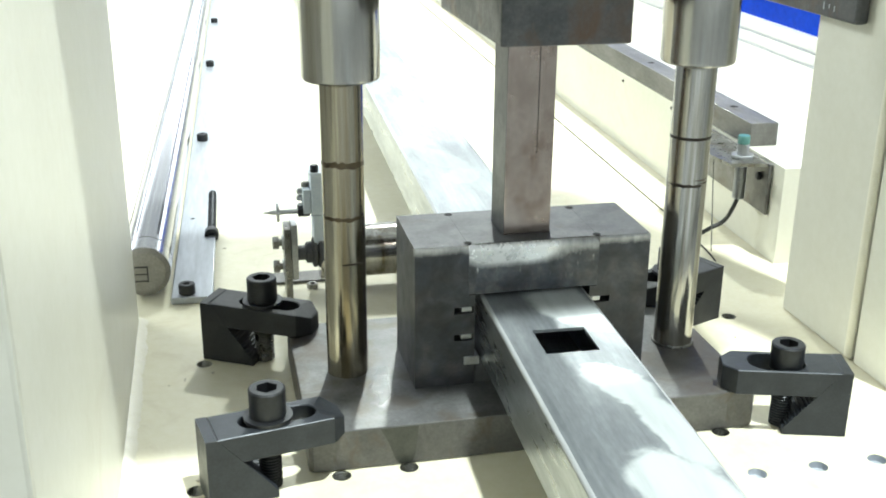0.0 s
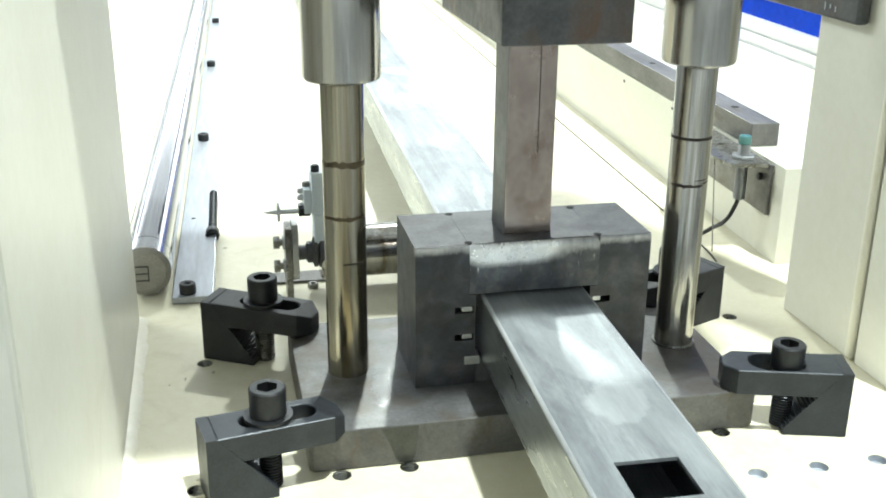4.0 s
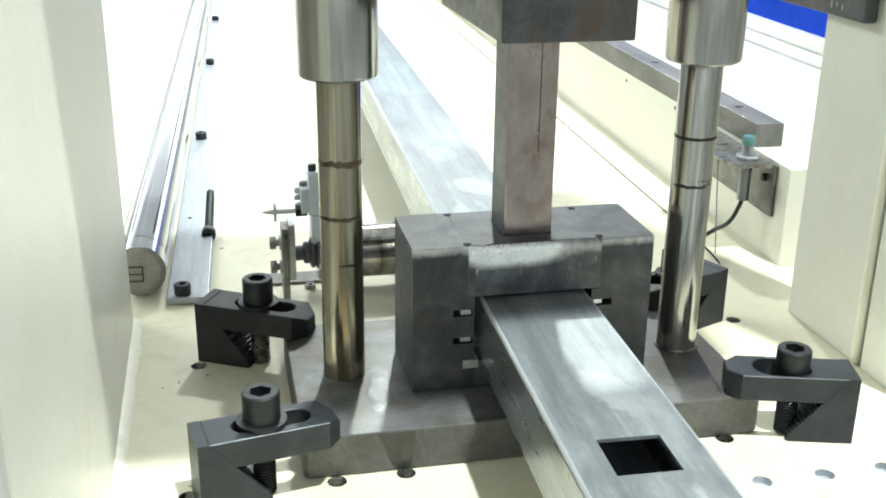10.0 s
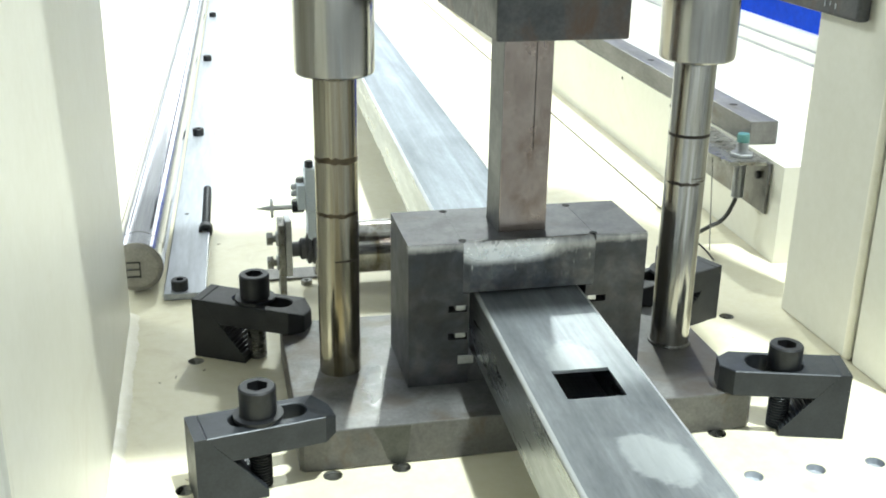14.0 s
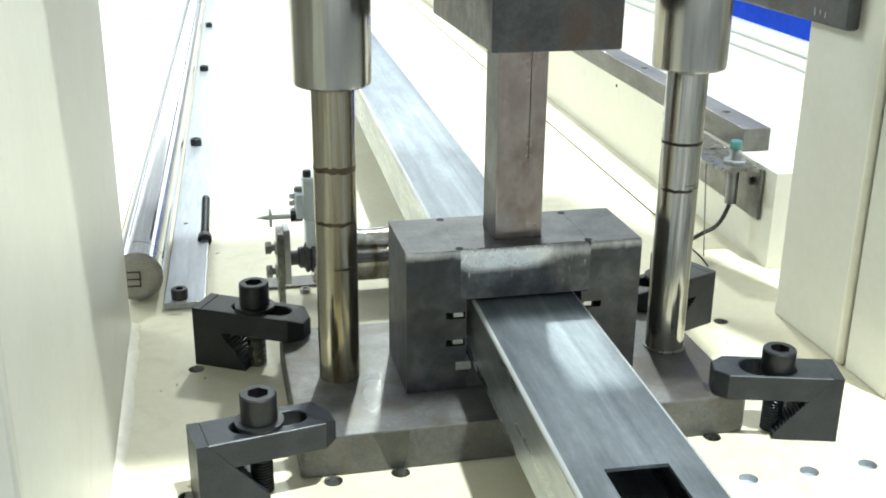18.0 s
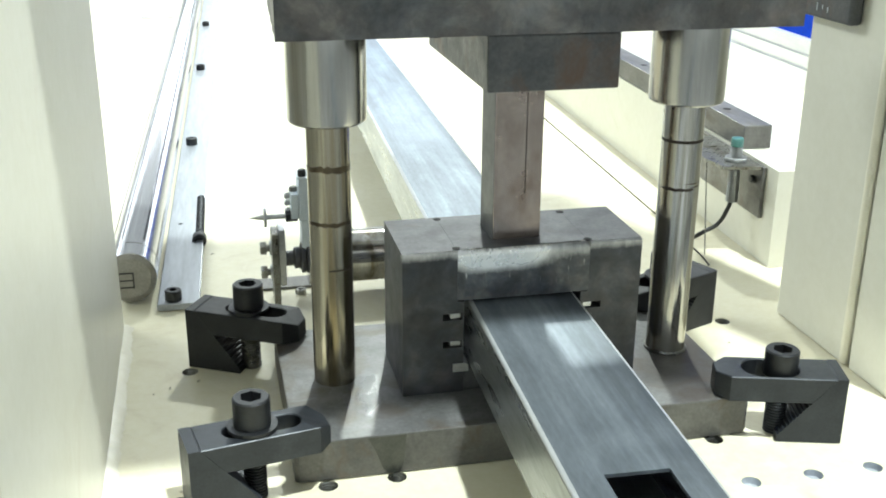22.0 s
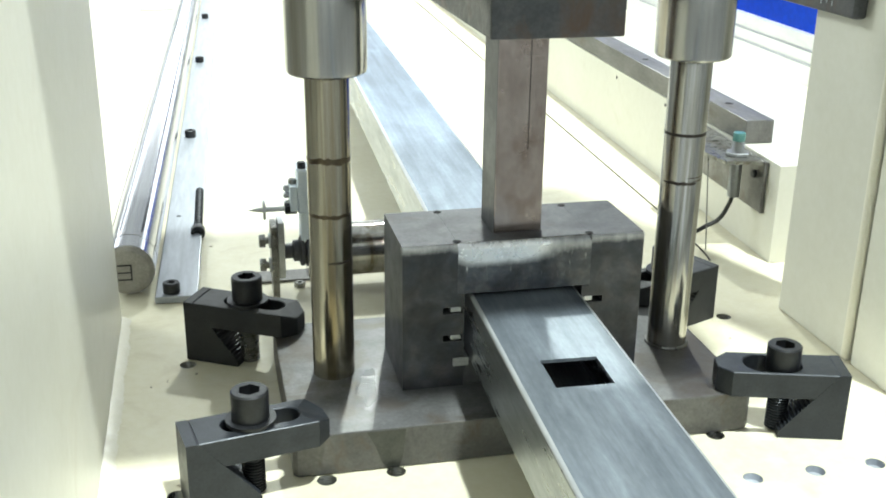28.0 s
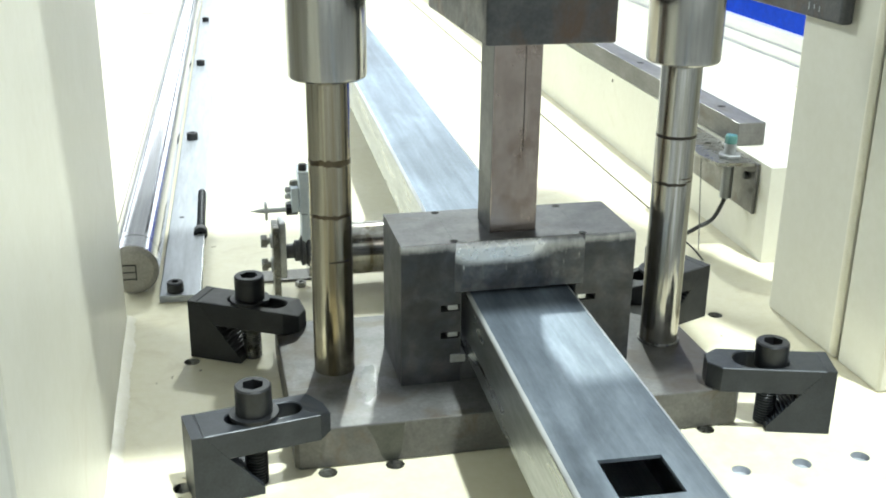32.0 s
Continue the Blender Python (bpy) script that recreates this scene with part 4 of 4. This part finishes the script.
def build_beam():
    ob = thing("bed_beam", bed(0.3764, 0.288), "cream painted box beam beside a floor joint", "machine beam", kind="structure")
    bm = bmesh.new()
    slab(bm, [(0.0, 0.0003), (0.11, 0.0003), (0.11, 0.1165), (0.0, 0.1165)], [], 0, 5.2, XZ)
    part("beam_body", bm, CREAM, ob, "", 50)
    box_part("joint_line", (-0.0585, -0.0568, 0.2, 5.2, 0.0002, 0.0012), GROOVE, ob, "dark joint line", 0)
    for y, z in ((0.345, 0.1075), (0.552, 0.1045)):
        turn_part("screw_plug", [(0.0026, 0.0006), (0.0026, 0), (0, 0)], GROOVE, ob, "", pose(-0.0004, y, z, 0, -90, 0), 12)
    rail = thing("linear_guide", bed(0.377, 0.385, 0.1167), "dark steel guide rail bolted on the box beam", "linear rail")
    bm = bmesh.new()
    add_box(bm, 0.001, 0.037, 0, 5.1, 0, 0.0285, 0.001)
    part("rail_bar", bm, GUIDE, rail)
    for k in range(14):
        turn_part("counterbore", [(0.0055, 0.0287), (0.005, 0.0288), (0, 0.0288)], HOLE_SHADE, rail, "", pose(0.019, 0.09 + 0.3 * k, 0), 16)
    # sensor on its angle bracket, against the beam's inner side
    s = thing("sensor_bracket", bed(0.3764, 0.315), "steel angle bracket with a green-tipped proximity sensor", "sensor")
    box_part("side_leg", (-0.005, -0.0004, 0, 0.182, 0.052, 0.1135), STEEL, s, "", 0.001)
    bm = bmesh.new()
    slab(bm, [(-0.005, 0.005), (-0.005, 0.15), (-0.03, 0.16), (-0.052, 0.145), (-0.055, 0.05), (-0.048, 0.012)], [ring_loop(-0.022, 0.1, 0.004, 12)], 0.1095, 0.1135)
    part("angle_shelf", bm, DULL_ZINC, s, "dull zinc angled shelf", 30)
    sx, sy = -0.0235, 0.035
    turn_part("sensor_barrel", thread_profile(0.0072, 0.063, 0.133, 0.0015), ZINC, s, "chrome threaded sensor barrel", pose(sx, sy, 0), 24)
    turn_part("sensor_tip", [(0, 0.131), (0.0074, 0.131), (0.0074, 0.1395), (0.0064, 0.141), (0, 0.141)], GREEN, s, "green plastic sensor face", pose(sx, sy, 0), 24)
    for z in (0.1048, 0.1138):
        turn_part("lock_nut", [(0.0078, z), (0.0138, z), (0.0145, z + 0.0006), (0.0145, z + 0.0038), (0.0138, z + 0.0045), (0.0078, z + 0.0045)], ZINC, s, "", pose(sx, sy, 0), 6)
    for y in (0.022, 0.12):
        turn_part("cap_screw", [(0, 0.004), (0.0035, 0.004), (0.0048, 0.003), (0.0048, 0)], BLACK, s, "", pose(-0.005, y, 0.094, 0, -90, 0), 16)
    turn_part("shelf_screw", [(0, 0.1175), (0.0035, 0.1175), (0.0045, 0.1165), (0.0045, 0.1136), (0, 0.1136)], ZINC, s, "", pose(-0.036, 0.135, 0), 14)
    # the sensor's lead and the thin wires that hang beside it
    for name, r, stuff, pts in (
            ("cable", 0.0026, RUBBER, [(sx, sy, 0.065), (sx - 0.004, sy, 0.053), (sx - 0.014, sy + 0.002, 0.034), (sx - 0.032, sy, 0.026), (sx - 0.06, sy - 0.02, 0.02), (sx - 0.075, sy - 0.06, 0.004)]),
            ("thin_wire", 0.0007, DULL_ZINC, [(-0.048, 0.06, 0.108), (-0.052, 0.045, 0.07), (-0.056, 0.03, 0.035), (-0.058, 0.02, 0.002)]),
            ("thin_wire", 0.0011, RUBBER, [(-0.095, 0.04, 0.03), (-0.083, 0.02, 0.02), (-0.072, 0.0, 0.01), (-0.066, -0.012, 0.0015)])):
        cu = bpy.data.curves.new(name, "CURVE")
        cu.dimensions, cu.bevel_depth, cu.bevel_resolution = "3D", r, 3
        sp = cu.splines.new("BEZIER")
        sp.bezier_points.add(len(pts) - 1)
        for p, c in zip(sp.bezier_points, pts):
            p.co, p.handle_left_type, p.handle_right_type = c, "AUTO", "AUTO"
        cu.materials.append(stuff)
        cab = new(name, cu)
        cab.parent = s


build_beam()


def build_side_guard():
    ob = thing("aluminium_profile", bed(0.905, 0.9), "aluminium extrusion along the far side of the bed", "profile rail")
    bm = bmesh.new()
    slab(bm, [(0, 0.0004), (0.06, 0.0004), (0.06, 0.1), (0, 0.1), (0, 0.074), (0.008, 0.074), (0.008, 0.068), (0, 0.068), (0, 0.047), (0.008, 0.047), (0.008, 0.04), (0, 0.04)], [], -0.3, 4.5, XZ)
    part("extrusion", bm, ALU, ob)
    for k in range(3):
        box_part("end_bracket", (-0.004, -0.0004, 0.1 + 1.4 * k, 0.14 + 1.4 * k, 0.004, 0.036), ZINC, ob)
    p = thing("blue_panel", bed(0.92, 0.9, 0.1002), "blue painted sheet panel standing on the aluminium profile", "panel")
    box_part("sheet", (0, 0.012, -0.3, 4.5, 0, 0.6), BLUE, p, "", 0.001)


build_side_guard()


def build_cylinder():
    ob = thing("pneumatic_cylinder", pose(-0.176, 0.305, 0), "small steel pneumatic cylinder with a grey-blue valve on the bed", "pneumatic cylinder")
    turn_part("barrel", [(0, 0.03), (0.0272, 0.03), (0.029, 0.032), (0.029, 0.17), (0, 0.17)], POST, ob, "polished barrel", pose(0, 0.012, 0.042, 0, 90, 0), 40)
    turn_part("gland", [(0, 0.005), (0.008, 0.005), (0.008, 0.014), (0.0115, 0.016), (0.0115, 0.021), (0.0165, 0.023), (0.0165, 0.026), (0.0145, 0.027), (0.0175, 0.029), (0.0175, 0.036), (0, 0.036)], BLOCK, ob, "dark knurled gland nut", pose(0, 0, 0.048, 0, 90, 0), 32)
    box_part("flange_plate", (-0.008, -0.001, -0.014, 0.016, 0.0005, 0.08), DULL_ZINC, ob, "dull streaked flange plate", 0.001)
    box_part("flange_backing", (-0.0008, 0.006, -0.013, 0.015, 0.022, 0.084), ZINC, ob, "bright backing plate", 0.001)
    for z in (0.061, 0.034):
        bolt = turn_part("hex_bolt", [(0, -0.02), (0.0066, -0.02), (0.0072, -0.019), (0.0072, -0.0135), (0, -0.0135)], DULL_ZINC, ob, "", pose(0, 0.0, z, 0, 90, 0), 6)
        turn_part("bolt_shank", [(0, -0.0135), (0.0038, -0.0135), (0.0038, -0.008), (0, -0.008)], DULL_ZINC, bolt, "", pose(0, 0.0, z, 0, 90, 0), 12)
        turn_part("spring_washer", [(0.0038, -0.0102), (0.0078, -0.0102), (0.0078, -0.0082), (0.0038, -0.0082)], ZINC, bolt, "", pose(0, 0.0, z, 0, 90, 0), 16)
    needle = turn_part("needle_fitting", [(0, -0.031), (0.0014, -0.024), (0.0028, -0.017), (0.0028, 0.018), (0.0035, 0.02), (0.0035, 0.03), (0, 0.03)], ZINC, ob, "pointed needle fitting", pose(0, -0.002, 0.096, 0, 90, 0), 16)
    turn_part("lock_disc", [(0.0028, -0.0145), (0.0105, -0.0145), (0.0105, -0.0118), (0.0028, -0.0118)], ZINC, needle, "", pose(0, -0.002, 0.096, 0, 90, 0), 20)
    turn_part("dark_nut", [(0.0028, 0.008), (0.0062, 0.008), (0.0068, 0.009), (0.0068, 0.0195), (0.0062, 0.0205), (0.0028, 0.0205)], BLACK, needle, "dark hexagonal nut", pose(0, -0.002, 0.096, 0, 90, 0), 6)
    valve = box_part("valve_body", (0.0215, 0.055, -0.01, 0.02, 0.092, 0.137), VALVE, ob, "grey-blue valve housing", 0.0015)
    box_part("valve_step", (0.0135, 0.0213, -0.009, 0.018, 0.094, 0.121), VALVE, valve, "", 0.001)
    box_part("valve_foot", (0.0235, 0.054, -0.009, 0.019, 0.0405, 0.0915), VALVE, valve, "pale lower housing", 0.0012)
    for y, z in ((0.0, 0.101), (0.004, 0.109), (0.002, 0.117)):
        turn_part("valve_fitting", [(0, 0), (0.0032, 0), (0.0038, 0.004), (0.0026, 0.0062), (0, 0.0062)], ZINC, valve, "", pose(0.0137, y, z, 0, -90, 0), 12)
    turn_part("push_fitting", [(0, 0.1212), (0.0042, 0.1212), (0.0042, 0.1255), (0.003, 0.1265), (0, 0.1265)], DULL_ZINC, valve, "", pose(0.0172, 0.004, 0), 14)
    turn_part("vent_plug", [(0, 0.1392), (0.0044, 0.1392), (0.0044, 0.1455), (0.0034, 0.1465), (0, 0.1465)], BLACK, valve, "black vent plug", pose(0.0265, -0.004, 0), 14)
    box_part("valve_cap", (0.0205, 0.056, -0.011, 0.021, 0.1371, 0.139), VALVE, valve, "", 0.0008)
    box_part("base_strip", (-0.025, 0.042, 0.03, 0.06, 0.0004, 0.003), GUIDE, ob, "thin dark base strip", 0.0005)
    n = thing("hex_nut", pose(-0.154, 0.3205, 0), "small loose bright nut on the bed", "nut")
    turn_part("nut_body", [(0.003, 0.0003), (0.006, 0.0003), (0.006, 0.0055), (0.003, 0.0055), (0.003, 0.0003)], DULL_ZINC, n, "", None, 6)


build_cylinder()


def build_chips():
    """Small flecks of swarf and dirt round the clamps and along the side plate."""
    bm = bmesh.new()
    rnd = random.Random(23)
    for cx, cy, rx, ry, n in ((-0.285, 0.12, 0.035, 0.07, 5), (-0.26, 0.0, 0.05, 0.06, 3), (0.27, 0.1, 0.05, 0.06, 2), (-0.25, 0.38, 0.05, 0.1, 3)):
        for _ in range(n):
            x, y, a, r = cx + rnd.uniform(-rx, rx), cy + rnd.uniform(-ry, ry), rnd.uniform(0, 6.3), rnd.uniform(0.0005, 0.0019)
            ring = [(x + r * k * math.cos(a + b), y + r * k * math.sin(a + b)) for b, k in ((0, 1.7), (1.3, 0.8), (2.6, 1.2), (4.2, 0.6), (5.2, 0.9))]
            slab(bm, ring, [], 0.0002, 0.0007 + 0.0005 * rnd.random())
    tagged(part("metal_chips", bm, CHIPS, None, "", 30), "tiny dull metal chips strewn on the table", "chips", "", "stuff")


build_chips()


# ---------------------------------------------------------------- what moves
STROKE = ((0.0, 0.0), (0.05, -0.003), (0.15, -0.0136), (0.25, -0.0224), (0.35, -0.028), (0.45, -0.0322), (0.55, -0.0392), (0.65, -0.0480), (0.75, -0.0558),
          (0.85, -0.0629), (0.95, -0.0690), (1.05, -0.0628), (1.15, -0.0558), (1.25, -0.0495), (1.35, -0.0425), (1.45, -0.0342), (1.55, -0.0237), (1.65, -0.0133), (1.75, -0.003), (1.81, 0.0))
STROKES = (0.75, 4.0, 7.12, 11.18, 14.6, 18.05, 21.575, 25.07, 28.53)
# start of each advance and how far it goes
FEEDS = ((-0.4, 0.3187), (2.734, 0.338), (5.944, 0.338), (9.07, 0.6455), (13.334, 0.338), (16.834, 0.338), (20.384, 0.338), (23.884, 0.338), (27.384, 0.338), (30.884, 0.338))
SPEED = 0.32


def motions():
    rows = [(0.0, pose(0, 0, RAISED))]
    for t0 in STROKES:
        rows += [(t0 + dt, pose(0, 0, RAISED + dz)) for dt, dz in STROKE]
    rows.append((32.0, pose(0, 0, RAISED)))
    walk(upper, rows)

    turn, rows, gone = -math.degrees(BED), [], 0.0

    def placed(d):
        return pose(0.0006 - BED * d, -d, 0, 0, 0, turn)

    rows.append((0.0, placed(0.0)))
    for i, (t0, far) in enumerate(FEEDS):
        start = gone
        steps = max(2, round(far / SPEED / 0.1))
        if i == 0:  # already under way
            for k in range(1, 7):
                rows.append((0.1 * k, placed(min(0.32 * 0.1 * k, 0.1907))))
            gone = 0.1907
            rows.append((0.65, placed(gone)))
            continue
        # a short lag, a steady run, a soft stop
        end = t0 + far / SPEED
        rows.append((t0, placed(start)))
        for dt, d in ((0.04, 0.004), (0.116, 0.0315), (0.2, 0.0635)):
            rows.append((t0 + dt, placed(start + d)))
        for k in range(1, steps):
            t, d = t0 + far / SPEED * k / steps, far * k / steps
            if t0 + 0.24 < t < end - 0.2:
                rows.append((t, placed(start + d)))
        gone = start + far
        for dt, d in ((-0.14, 0.050), (-0.04, 0.0185), (0.05, 0.0)):
            rows.append((end + dt, placed(gone - d)))
    if rows[-1][0] < 32.0:
        rows.append((32.0, placed(gone)))
    walk(tube, rows)

    for s, t0 in zip(slugs, STROKES):
        rest, fallen = pose(0, 0, 0), pose(0, 0, -0.0515)
        walk(s, [(0.0, rest), (t0 + 0.36, rest), (t0 + 0.62, pose(0, 0, -0.03)), (t0 + 0.9, fallen), (32.0, fallen)])


motions()
